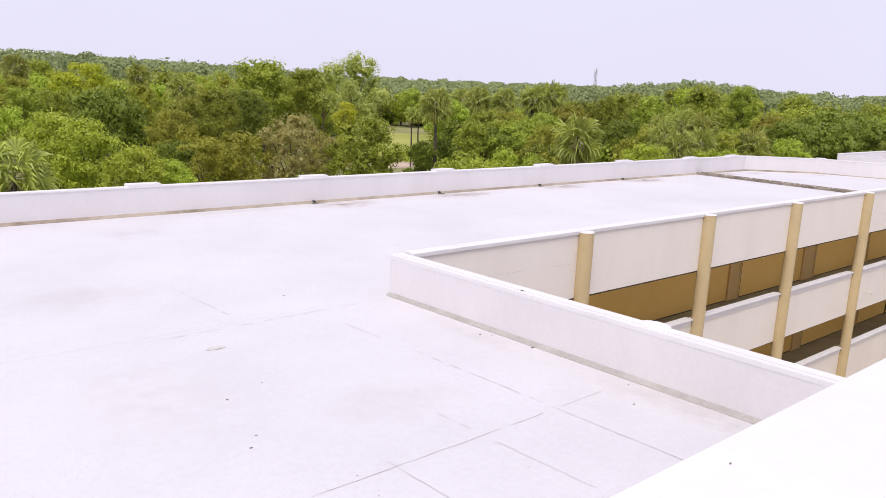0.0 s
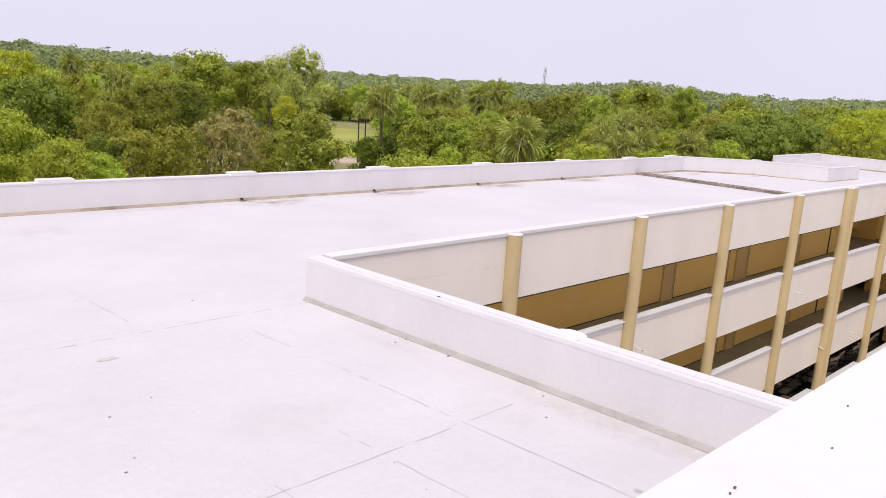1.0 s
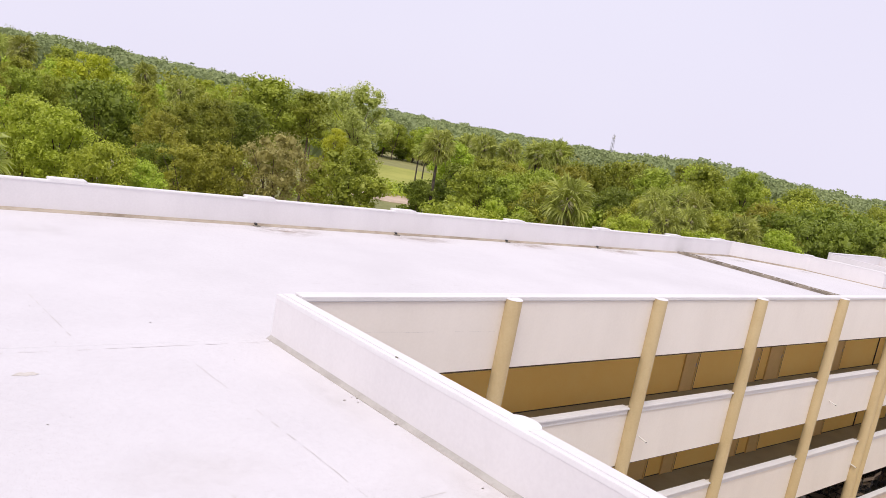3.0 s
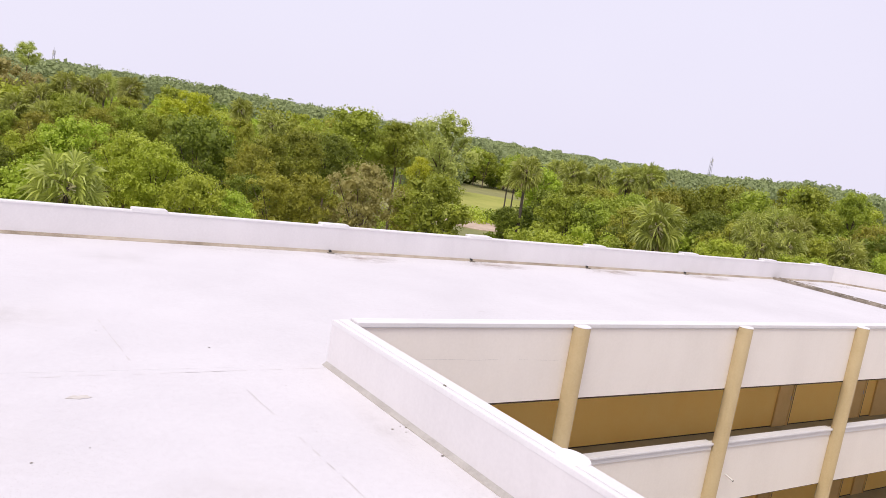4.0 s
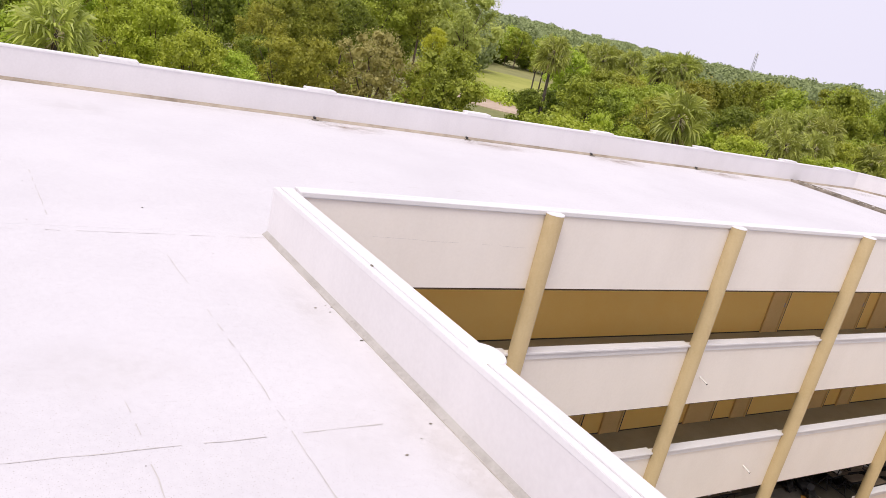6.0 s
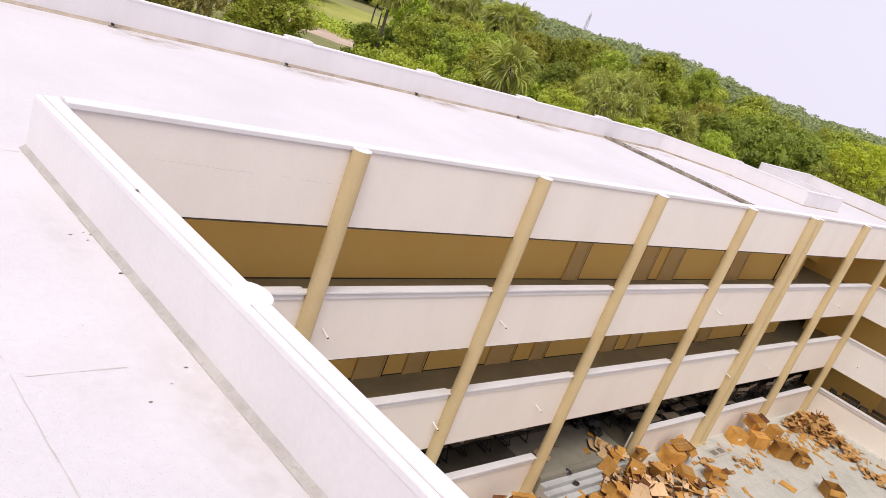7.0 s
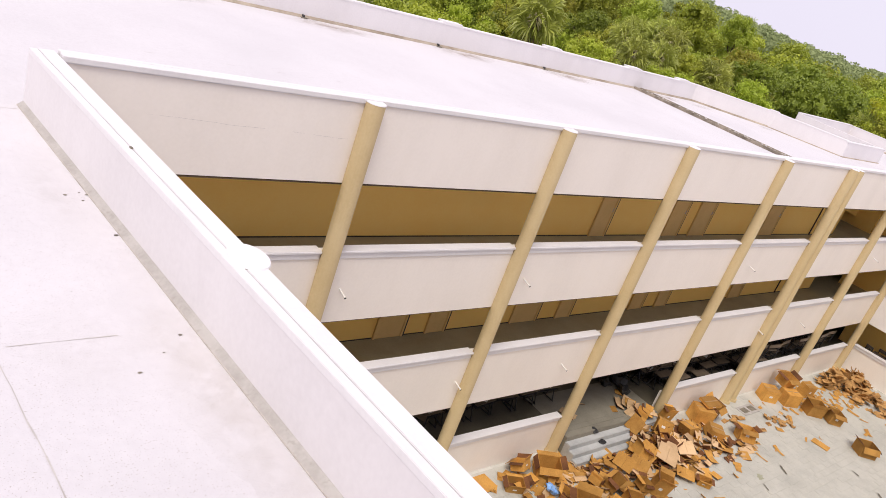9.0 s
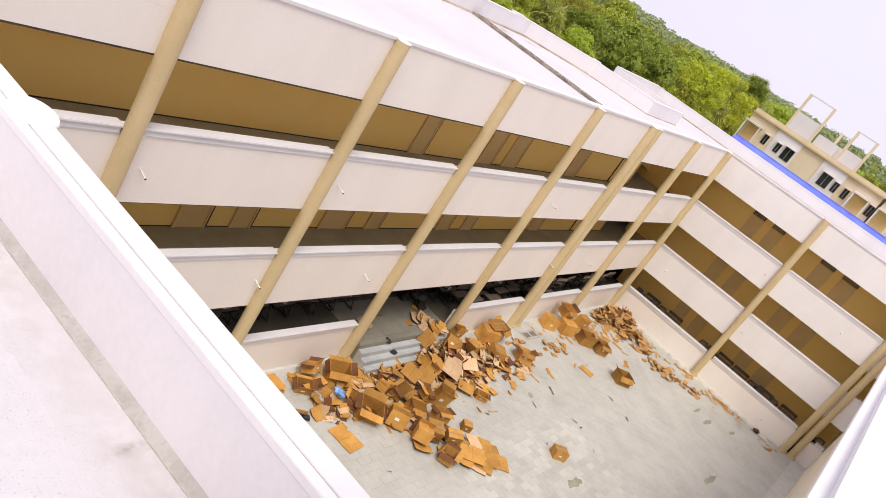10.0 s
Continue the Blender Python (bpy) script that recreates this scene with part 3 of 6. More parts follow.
LEDGES = (8.0, 4.5, 0.93)
for i, (z0, z1) in enumerate(BANDS):
    if i == 0:
        continue
    structure(part("wall_north_band_%d" % (i + 1), boxed(0.31, FACE, z0, EAST + 0.2, -0.001 if i == 0 else -0.11, z1 + (0.0 if i == 0 else 0.17)), FACADE), "white spandrel band of the courtyard facade", "wall")


def ledge(bm, x0, x1, z, m=None):
    block(bm, x0, FACE - 0.04, z - 0.22, x1, -0.10, z - 0.07, 0.012, m)
    block(bm, x0 - 0.02, FACE - 0.085, z - 0.069, x1 + 0.02, -0.08, z, 0.015, m)
    return bm


edges_x = (0.34,) + COLS
for row, z in enumerate(LEDGES):
    for i in range(7):
        x0, x1 = edges_x[i] + (0.25 if i else 0.02) + (TWIN if i == 5 else 0), edges_x[i + 1] - 0.25 - (TWIN if i == 4 else 0)
        if row == 2:
            if i == 3:
                continue
            structure(part("low_wall", boxed(x0 - 0.3, FACE + 0.03, GROUND - 0.1, x1 + 0.3, -0.10, z - 0.22), FACADE), "white low wall of the ground-floor corridor", "wall")
        structure(part("ledge", ledge(bmesh.new(), x0, x1, z), COPING), "white moulded ledge on the corridor balustrade", "ledge")



def round_column(label, head):
    c = empty("column", label, "column", "courtyard columns", (COLS[0], -0.42, 0))
    cb = bmesh.new()
    tube(cb, (-0.025, 0, GROUND - 0.1), (-0.025, 0, TOP + 0.0), 0.215, 0.215, 24)
    block(cb, -0.20, 0.02, GROUND - 0.1, 0.13, 0.12, TOP - 0.09)
    part("shaft", cb, BEIGE, c)
    part("head", tube(bmesh.new(), (-0.025, 0, TOP + 0.001), (-0.025, 0, TOP + 0.02), 0.222, 0.212, 24), head, c)
    return c


col = round_column("beige painted round concrete column of the courtyard facade", COPING)
part("plinth", tube(bmesh.new(), (0, 0, GROUND - 0.1), (0, 0, GROUND + 0.12), 0.29, 0.27, 20), BEIGE, col)
for x in COLS[1:4] + (COLS[4] - TWIN, COLS[4] + TWIN) + COLS[5:]:
    copy_thing(col, Matrix.Translation((x, -0.42, 0)))
wcol = round_column("beige round column with a white head in the west parapet", COPING)
for k, y in enumerate((-6.5, -12.7)):
    spot = (Matrix.Translation((west_x(y) + 0.26, y, 0)) @ Matrix.Rotation(radians(90), 4, "Z") @ Matrix.Diagonal((1.3, 1.0, 1, 1)))
    if k:
        copy_thing(wcol, spot @ Matrix.Diagonal([1 / q for q in wcol.scale] + [1]))
    else:
        wcol.matrix_basis = spot
for y in (-7.08, -13.76, -14.28):
    copy_thing(col, Matrix.Translation((east_x(y) - 0.10, y, 0)) @ Matrix.Rotation(radians(-90), 4, "Z"))
# overlay in a lighter tone: daylight at the entrance put into the floor colour
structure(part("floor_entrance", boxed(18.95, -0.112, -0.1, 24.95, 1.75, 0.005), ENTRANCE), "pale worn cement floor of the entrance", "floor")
# north wing: slabs, corridor wall, soffits
BACK = 2.12
# the lowest floor is painted darker for the shade in its corridor
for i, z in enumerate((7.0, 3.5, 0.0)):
    structure(part("floor_north_%d" % (3 - i), boxed(0.3, -0.105, z - 0.16, EAST + 12.0, NORTH - 0.1, z), SLAB if i < 2 else SLAB_SHADED), "grey cement corridor floor", "floor")
structure(part("wall_west_court", prism(bmesh.new(), strip((west_x(-15.3), -15.3), (west_x(0.0), 0.0), -0.02, 0.30), GROUND - 0.1, ROOF - 0.15), WALL_WHITE), "white west courtyard wall", "wall")
structure(part("ceiling_north", boxed(0.3, 0.003, ROOF - 0.45, EAST + 12.0, NORTH - 0.1, ROOF - 0.19), WALL_WHITE), "white corridor ceiling", "ceiling")
for i, (z, runs) in enumerate(((0.0, ((0.3, 10.6), (37.9, 38.7))), (3.5, ((0.3, 41.5), (46.2, EAST + 2.3))), (7.0, ((0.3, 40.4), (45.9, EAST + 2.3))))):
    for x0, x1 in runs:
        structure(part("wall_corridor_%d" % (i + 1), boxed(x0, BACK, z, x1, BACK + 0.23, z + 3.33), TAN_WALL), "tan painted corridor wall", "wall")
        structure(part("skirting", boxed(x0, BACK - 0.015, z + 0.001, x1, BACK - 0.001, z + 0.035), FRAME_DARK), "dark brown skirting along the corridor wall", "skirting")
structure(part("wall_rooms", boxed(0.3, 7.0, 0.0, EAST + 2.3, 7.2, 10.3), TAN_WALL), "tan back wall of the unlit rooms", "wall")
structure(part("wall_room_side", boxed(45.9, BACK + 0.232, 7.0, 46.1, 6.99, 10.1), TAN_WALL), "tan side wall of the stair hall", "wall")
flight = bmesh.new()
side = [(41.6, 8.35), (45.88, 7.55), (45.88, 10.1), (41.6, 10.1)]
fl = [[flight.verts.new((x, y, z)) for x, z in side] for y in (3.3, 5.2)]
for k in range(4):
    flight.faces.new((fl[0][k], fl[0][(k + 1) % 4], fl[1][(k + 1) % 4], fl[1][k]))
flight.faces.new(list(reversed(fl[0])))
flight.faces.new(fl[1])
structure(part("stair_flight", flight, TAN_WALL), "tan plastered underside of a stair flight in the open hall", "stairs")

def corridor_door(x, z, wide=1.15, high=2.15):
    d = empty("corridor_door", "closed grey-brown laminate door in a dark frame", "door", "corridor doors", (x, BACK, z))
    part("leaf", boxed(-wide / 2, -0.045, 0.0, wide / 2, -0.003, high, 0.004), DOOR, d)
    for s in (-1, 1):
        part("jamb", boxed(s * (wide / 2 + 0.035) - 0.035, -0.07, 0, s * (wide / 2 + 0.035) + 0.035, -0.003, high + 0.07), DOOR, d)
    part("head", boxed(-wide / 2, -0.07, high, wide / 2, -0.003, high + 0.07), DOOR, d)
    part("handle", tube(bmesh.new(), (wide * 0.38, -0.1, 1.0), (wide * 0.38, -0.1, 1.16), 0.014, 0.014, 8), LATTICE, d)
    return d


def wall_strip(x, z, high=3.3):
    return structure(part("wall_strip", boxed(x - 0.032, BACK - 0.05, z, x + 0.032, BACK - 0.002, z + high), FRAME_DARK), "dark vertical pipe cover on the corridor wall", "pipe")


for z, doors, strips in ((3.5, ((10.55, 11.68), (12.6, 13.44), (16.53, 17.92), (19.0, 19.86), (23.7, 24.66), (25.6, 26.51), (31.96, 33.12)), (11.72, 13.48, 17.96, 19.9, 24.7, 26.55, 33.16, 37.1)),
                         (7.0, ((18.88, 19.80), (23.58, 24.68), (25.5, 26.76), (31.7, 33.04)), (19.84, 24.72, 26.8, 33.08, 37.37))):
    for x0, x1 in doors:
        corridor_door((x0 + x1) / 2, z, x1 - x0 - 0.14)
    for x in strips:
        wall_strip(x, z)

# dark strips added as shade under the bands, hairline crack in the first bay
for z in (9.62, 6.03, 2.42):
    structure(part("drip_edge", boxed(0.33, FACE + 0.012, z - 0.028, EAST - 0.02, -0.13, z - 0.001), BAND_SHADE), "dark drip groove under the spandrel", "trim")
cr = random.Random(4)
cx, cz, ck = 1.7, 10.73, bmesh.new()
while cx < 5.9:
    nx, nz = cx + cr.uniform(0.10, 0.22), cz - cr.uniform(-0.004, 0.011)
    if not 3.9 < cx < 4.5 and cr.random() < 0.9:
        w = cr.uniform(0.0008, 0.0022)
        ck.faces.new([ck.verts.new(p) for p in ((cx, FACE - 0.003, cz - w), (nx, FACE - 0.003, nz - w), (nx, FACE - 0.003, nz + w), (cx, FACE - 0.003, cz + w))])
    cx, cz = nx, nz
structure(part("wall_crack", ck, CRACK), "hairline crack across the white facade band", "crack")

# east courtyard facade, built along its slight slant
lean = Matrix.Translation((EAST, 0, 0)) @ Matrix.Rotation(math.atan(EAST_SLANT), 4, "Z")


def east_block(name, u0, v0, z0, u1, v1, z1, material, label, category, bevel=0.0):
    """u into the building, v along the facade southwards."""
    return structure(part(name, boxed(u0, -v1, z0, u1, -v0, z1, bevel, lean), material), label, category)


for i, (z0, z1) in enumerate(BANDS):
    if i == 0:
        continue
    east_block("wall_east_band_%d" % (i + 1), 0.0, 0.4, z0, 0.3, 16.0, z1 + (0.0 if i == 0 else 0.17), EAST_WHITE, "white spandrel band of the east courtyard facade", "wall")
for row, z in enumerate(LEDGES):
    for v0, v1 in ((0.45, 6.83), (7.33, 13.5), (14.75, 15.3)):
        if row == 2:
            east_block("low_wall", 0.03, v0 - 0.3, GROUND - 0.1, 0.3, v1 + 0.3, z - 0.22, FACADE, "white low wall of the ground-floor corridor", "wall")
        east_block("ledge", -0.07, v0, z - 0.069, 0.33, v1, z, COPING, "white moulded ledge on the corridor balustrade", "ledge", 0.015)
        east_block("ledge", -0.03, v0 + 0.02, z - 0.22, 0.3, v1 - 0.02, z - 0.07, COPING, "white moulded ledge on the corridor balustrade", "ledge", 0.012)
for i, z in enumerate((0.0, 3.5, 7.0)):
    east_block("floor_east_%d" % (i + 1), 0.302, 0.0, z - 0.165, 12.5, 30.0, z - 0.005, SLAB, "grey cement corridor floor", "floor")
    east_block("wall_corridor_east_%d" % (i + 1), 2.35, -2.1 if i else -1.0, z, 2.6, 16.0, z + 3.33, TAN_WALL, "tan painted corridor wall", "wall")
east_block("ceiling_east", 0.302, 0.0, ROOF - 0.44, 12.4, 30.0, ROOF - 0.195, WALL_WHITE, "white corridor ceiling", "ceiling")
for z in (0.0, 3.5, 7.0):
    for v, w in ((3.72, 0.44), (5.12, 0.42), (8.65, 0.48), (10.2, 0.52)):
        d = empty("corridor_door", "closed grey-brown door with a dark louvred vent above", "door", "corridor doors")
        part("leaf", boxed(2.30, -v - w, z, 2.345, -v + w, z + 2.05, 0.004, lean), DOOR, d)
        part("vent", boxed(2.29, -v - w, z + 2.08, 2.345, -v + w, z + 2.36, 0.0, lean), FRAME_DARK, d)
        for k in range(4):
            part("slat", boxed(2.27, -v - w + 0.03, z + 2.11 + 0.065 * k, 2.288, -v + w - 0.03, z + 2.125 + 0.065 * k, 0.0, lean), DOOR, d)
# south side of the courtyard and the wing's end
structure(part("wall_south_court", boxed(0.5, -15.6, GROUND - 0.1, EAST + 3.0, -15.32, ROOF), CREAM_SOUTH), "cream painted south courtyard wall", "wall")
structure(part("wall_south_wing", boxed(1.3, -30.0, ROOF - 0.1, EAST + 0.4, -15.602, ROOF), ROOF_WHITE), "white roof of the south wing", "roof")

# upper block on which the camera stands
structure(part("wall_upper_block", boxed(-16.0, -13.45, ROOF - 0.1, 1.0, -13.26, 14.73), WALL_WHITE), "white parapet wall of the higher block", "wall")
tb = bmesh.new()
skew = Matrix.Translation((-9.0, -12.97, 0)) @ Matrix.Rotation(0.005, 4, "Z")
block(tb, -7.0, -0.30, 14.785, 10.0, 0.0, 14.825, 0.016, skew)
block(tb, -7.0, -0.55, 14.732, 10.0, -0.217, 14.83, 0.014, skew)
structure(part("coping_upper_block", tb, COPING), "broad white coping of the higher parapet", "coping")
structure(part("roof_upper_block", boxed(-16.0, -24.0, 13.5, 1.0, -13.45, 13.7), ROOF_WHITE), "white roof of the higher block", "roof")
structure(part("wall_upper_sides", boxed(-16.0, -24.2, ROOF - 0.1, 1.0, -24.0, 14.7), WALL_WHITE), "white back wall of the higher block", "wall")
structure(part("wall_upper_west", boxed(-16.2, -24.2, ROOF - 0.1, -16.0, -13.26, 14.72), WALL_WHITE), "white side wall of the higher block", "wall")
structure(part("wall_upper_east", boxed(1.0, -24.2, ROOF - 0.1, 1.2, -13.26, 14.72), WALL_WHITE), "white side wall of the higher block", "wall")
gb2 = bmesh.new()
for x, y, s in ((-7.92, -13.047, 0.0020), (-8.12, -13.092, 0.0018), (-8.36, -13.053, 0.0023), (-8.38, -13.056, 0.0018), (-0.68, -13.002, 0.0027), (-1.83, -13.01, 0.0023), (-9.35, -13.03, 0.0014)):
    bmesh.ops.create_icosphere(gb2, subdivisions=1, radius=s, matrix=Matrix.Translation((x, y, 14.826 + s * 0.4)) @ Matrix.Diagonal((1.6, 1, 0.8, 1)))
tagged(part("coping_grit", gb2, DARK_GRIT), "small brown pebbles lying on the coping", "grit", kind="stuff")

# ---- woods ----
def leaf_cloud(seed, lobes, leaves, width, low, high, leaf, droop=0.35):
    """Leaves on the skins of many lobes: vertices and four-cornered faces."""
    r = np.random.RandomState(seed)
    mid, half = (low + high) / 2, (high - low) / 2
    c, rad = [], []
    for _ in range(lobes):
        a, h = r.uniform(0, 2 * math.pi), r.uniform(-0.9, 0.92)
        bulge = 1 + 0.20 * math.sin(2 * a + seed) + 0.14 * math.sin(3 * a + 2.1 * seed + 2 * h)
        reach = math.sqrt(max(0.05, 1 - h * h)) * r.uniform(0.25, 0.95) * bulge
        c.append((width / 2 * reach * math.cos(a), width / 2 * reach * math.sin(a), mid + half * h * 0.82))
        rad.append(width * r.uniform(0.06, 0.15) * (1.25 if lobes < 60 else 1.0))
    c, rad = np.array(c), np.array(rad)
    k = r.randint(0, lobes, leaves * 2)
    d = r.normal(size=(leaves * 2, 3))
    d[:, 2] += 0.35
    d /= np.linalg.norm(d, axis=1, keepdims=True)
    p = c[k] + d * rad[k][:, None] * (0.8 + 0.22 * r.rand(leaves * 2, 1) + 0.5 * r.rand(leaves * 2, 1) ** 7) * np.array((1, 1, 0.8))
    inside = (np.linalg.norm(p[:, None, :] - c[None], axis=2) < rad[None] * 0.8).sum(1) > 0
    keep = np.nonzero(~inside)[0][:leaves]
    p, d = p[keep], d[keep]
    n = d + r.normal(size=d.shape) * 0.55
    n /= np.linalg.norm(n, axis=1, keepdims=True)
    u = np.cross(n, r.normal(size=n.shape))
    u[:, 2] -= droop
    u /= np.linalg.norm(u, axis=1, keepdims=True)
    v = np.cross(n, u)
    v /= np.linalg.norm(v, axis=1, keepdims=True)
    s = leaf * r.uniform(0.6, 1.35, (len(p), 1))
    verts = np.stack((p - u * s * 0.5, p + v * s * 0.34 + n * s * 0.08, p + u * s * 0.6, p - v * s * 0.34 - n * s * 0.08), 1).reshape(-1, 3)
    # broad leaves inside the lobes close them
    kc = np.repeat(np.arange(lobes), 22)
    off = r.uniform(-1, 1, (len(kc), 3))
    q = c[kc] + off / np.maximum(1, np.linalg.norm(off, axis=1, keepdims=True)) * rad[kc][:, None] * 0.40
    nn = r.normal(size=q.shape)
    uu = np.cross(nn, r.normal(size=q.shape))
    uu /= np.linalg.norm(uu, axis=1, keepdims=True)
    vv = np.cross(nn, uu)
    vv /= np.linalg.norm(vv, axis=1, keepdims=True)
    ss = rad[kc][:, None] * 0.30
    verts = np.concatenate((verts, np.stack((q - uu * ss, q + vv * ss, q + uu * ss, q - vv * ss), 1).reshape(-1, 3)))
    faces = np.arange(len(verts)).reshape(-1, 4)
    return verts.tolist(), faces.tolist(), c


def broadleaf(name, seed, material, label, lobes, leaves, leaf, low=0.22, width=8.0, high=12.0):
    t = empty(name, label, "tree", "woods")
    verts, faces, centres = leaf_cloud(seed, lobes, leaves, width, high * low, high, leaf)
    bm = bmesh.new()
    r = random.Random(seed)
    fork = high * (low + 0.12)
    tube(bm, (0, 0, -9.0), (r.uniform(-0.2, 0.2), r.uniform(-0.2, 0.2), fork), 0.22, 0.14, 8)
    for q in centres[::max(1, lobes // 9)]:
        mid = Vector(q) * 0.5 + Vector((0, 0, fork * 0.5))
        tube(bm, (0, 0, fork * 0.9), mid, 0.10, 0.06, 6)
        tube(bm, mid, q, 0.06, 0.02, 5)
    part("trunk", bm, BARK, t, "brown forked trunk and limbs")
    raw("crown", verts, faces, material, t)
    return t


def fan_leaf(r, verts, faces, base, out, size, blades=19, stalks=None):
    """One fan leaf: stalk, then a pleated half-disc of pointed blades."""
    out = out.normalized()
    side = out.cross(Vector((0, 0, 1))).normalized()
    up = side.cross(out)
    hub = base + out * size * 0.85
    sv, sf = stalks if stalks is not None else (verts, faces)
    i = len(sv)
    w = size * 0.024
    sv += [base - side * w, base + side * w, hub + side * w * 0.6, hub - side * w * 0.6, base + up * w * 1.5, hub + up * w]
    sf += [(i, i + 1, i + 2, i + 3), (i, i + 4, i + 5, i + 3), (i + 1, i + 2, i + 5, i + 4)]
    twist = r.uniform(-1.5, 1.5)
    side, up = side * math.cos(twist) + up * math.sin(twist), up * math.cos(twist) - side * math.sin(twist)
    for k in range(blades):
        a = radians(-125 + 250 * k / (blades - 1))
        d = out * math.cos(a) + side * math.sin(a)
        e = out * math.cos(a + 0.084) + side * math.sin(a + 0.084)
        g = out * math.cos(a - 0.084) + side * math.sin(a - 0.084)
        reach = size * (0.92 - 0.15 * abs(math.sin(a))) * r.uniform(0.75, 1.15)
        pleat = up * size * 0.03 * (1 if k % 2 else -1)
        i = len(verts)
        verts += [hub, hub + e * reach * 0.6 + pleat, hub + d * reach - Vector((0, 0, size * r.uniform(0.10, 0.42))), hub + g * reach * 0.6 - pleat]
        faces.append((i, i + 1, i + 2, i + 3))


def fan_palm(seed, label, fans=46, size=1.5, high=12.0):
    r = random.Random(seed)
    t = empty("fan_palm", label, "palm", "fan palms")
    bm = bmesh.new()
    for k in range(6):
        if k == 0:
            tube(bm, (0, 0.05, -9.0), (0, 0.05, -0.6), 0.26, 0.24, 10)
        tube(bm, (0.05 * math.sin(k), 0.05 * math.cos(k), -0.6 + (high - 1.2) * k / 6), (0.05 * math.sin(k + 1), 0.05 * math.cos(k + 1), -0.6 + (high - 1.2) * (k + 1) / 6), 0.24 - 0.015 * k, 0.235 - 0.015 * k, 10)
    part("trunk", bm, PALM_BARK, t, "dark ringed palm trunk")
    verts, faces, dry, dryf, stalks = [], [], [], [], ([], [])
    for k in range(fans):
        a, e = k * 2.399 + r.uniform(-0.2, 0.2), math.asin(0.94 - 1.78 * k / fans) + r.uniform(-0.14, 0.14)
        fan_leaf(r, verts, faces, Vector((0, 0, high - 1.9 - 0.5 * k / fans)), Vector((math.cos(a) * math.cos(e), math.sin(a) * math.cos(e), math.sin(e))), size * r.uniform(0.85, 1.15), 23, stalks)
    for k in range(7):
        a, e = k * 2.399, -0.9 - 0.3 * r.random()
        fan_leaf(r, dry, dryf, Vector((0, 0, high - 2.3)), Vector((math.cos(a) * math.cos(e), math.sin(a) * math.cos(e), math.sin(e))), size * 0.9, 9)
    n, blades = len(verts), len(faces)
    crown = raw("crown", verts + stalks[0], faces + [tuple(i + n for i in f) for f in stalks[1]], PALM_LEAF, t)
    crown.data.materials.append(PALM_STALK)
    crown.data.polygons.foreach_set("material_index", [0] * blades + [1] * len(stalks[1]))
    raw("dead_leaves", dry, dryf, PALM_DRY, t)["label"] = "hanging dry brown fan leaves"
    return t


FINE = {
    "mid": [broadleaf("broadleaf_tree", s, LEAF_MID, "mid-green leafy tree with an uneven crown", 105, 7800, 0.215) for s in (1, 2, 3)],
    "dark": [broadleaf("broadleaf_tree", s, LEAF_DARK, "dark green dense tree with a rounded crown", 105, 7800, 0.215) for s in (4, 5)],
    "light": [broadleaf("broadleaf_tree", s, LEAF_LIGHT, "bright light-green bushy tree behind the building", 110, 8400, 0.21, 0.22) for s in (6, 7)],
    "yellow": [broadleaf("broadleaf_tree", s, LEAF_YELLOW, "yellow-green flowering tree crown", 46, 6000, 0.24) for s in (8,)],
    "brown": [broadleaf("broadleaf_tree", s, LEAF_BROWN, "half-bare brownish dry tree", 90, 6800, 0.17, 0.14) for s in (9,)],
    "olive": [broadleaf("broadleaf_tree", s, LEAF_OLIVE, "olive-brown leafy tree with an open crown", 95, 7200, 0.20) for s in (13, 14)],
    "feather": [broadleaf("broadleaf_tree", s, LEAF_FEATHER, "tall feathery pale-green tree", 56, 9000, 0.17, 0.2) for s in (10,)],
    "palm": [fan_palm(s, "palmyra fan palm with a dark trunk and hanging dry leaves") for s in (11, 12)],
}
COARSE = {
    "mid": [broadleaf("broadleaf_tree", s, LEAF_MID, "mid-green tree in the woods", 36, 3300, 0.33) for s in (21, 22, 23)],
    "dark": [broadleaf("broadleaf_tree", s, LEAF_DARK, "dark green tree in the woods", 36, 3300, 0.33) for s in (24, 25)],
    "light": [broadleaf("broadleaf_tree", s, LEAF_LIGHT, "light-green tree in the woods", 36, 3300, 0.33) for s in (26, 27)],
    "yellow": [broadleaf("broadleaf_tree", 28, LEAF_YELLOW, "yellow-green tree in the woods", 18, 2300, 0.38)],
    "olive": [broadleaf("broadleaf_tree", 31, LEAF_OLIVE, "olive-brown tree in the woods", 40, 3000, 0.33)],
    "brown": [broadleaf("broadleaf_tree", 29, LEAF_BROWN, "brownish dry tree in the woods", 18, 1900, 0.32)],
    "palm": [fan_palm(30, "palmyra fan palm standing in the woods", 26, 1.5)],
}
MASTERS = [t for kinds in (FINE, COARSE) for group in kinds.values() for t in group]
USED = set()


def plant(kind, x, y, high, width, fine=True):
    """A tree of that kind; the first use of each master moves the master itself."""
    t = RND.choice((FINE if fine else COARSE)[kind])
    s = width / (6.6 if kind == "palm" else 8.4)
    sz = s if kind == "palm" else s * RND.uniform(0.92, 1.12)
    d = math.hypot(x, y)
    thin = RND.uniform(0.88, 1.14) if kind != "palm" else 1.0
    m = Matrix.LocRotScale((x, y, -0.86 + rise(d) + high - 12.0 * sz), Euler((0, 0, RND.uniform(0, 6.28))), (s * thin, s / thin, sz))
    if t not in USED:
        USED.add(t)
        t.matrix_basis = m
        return t
    return copy_thing(t, m @ Matrix.Diagonal([1 / q for q in t.scale] + [1]))

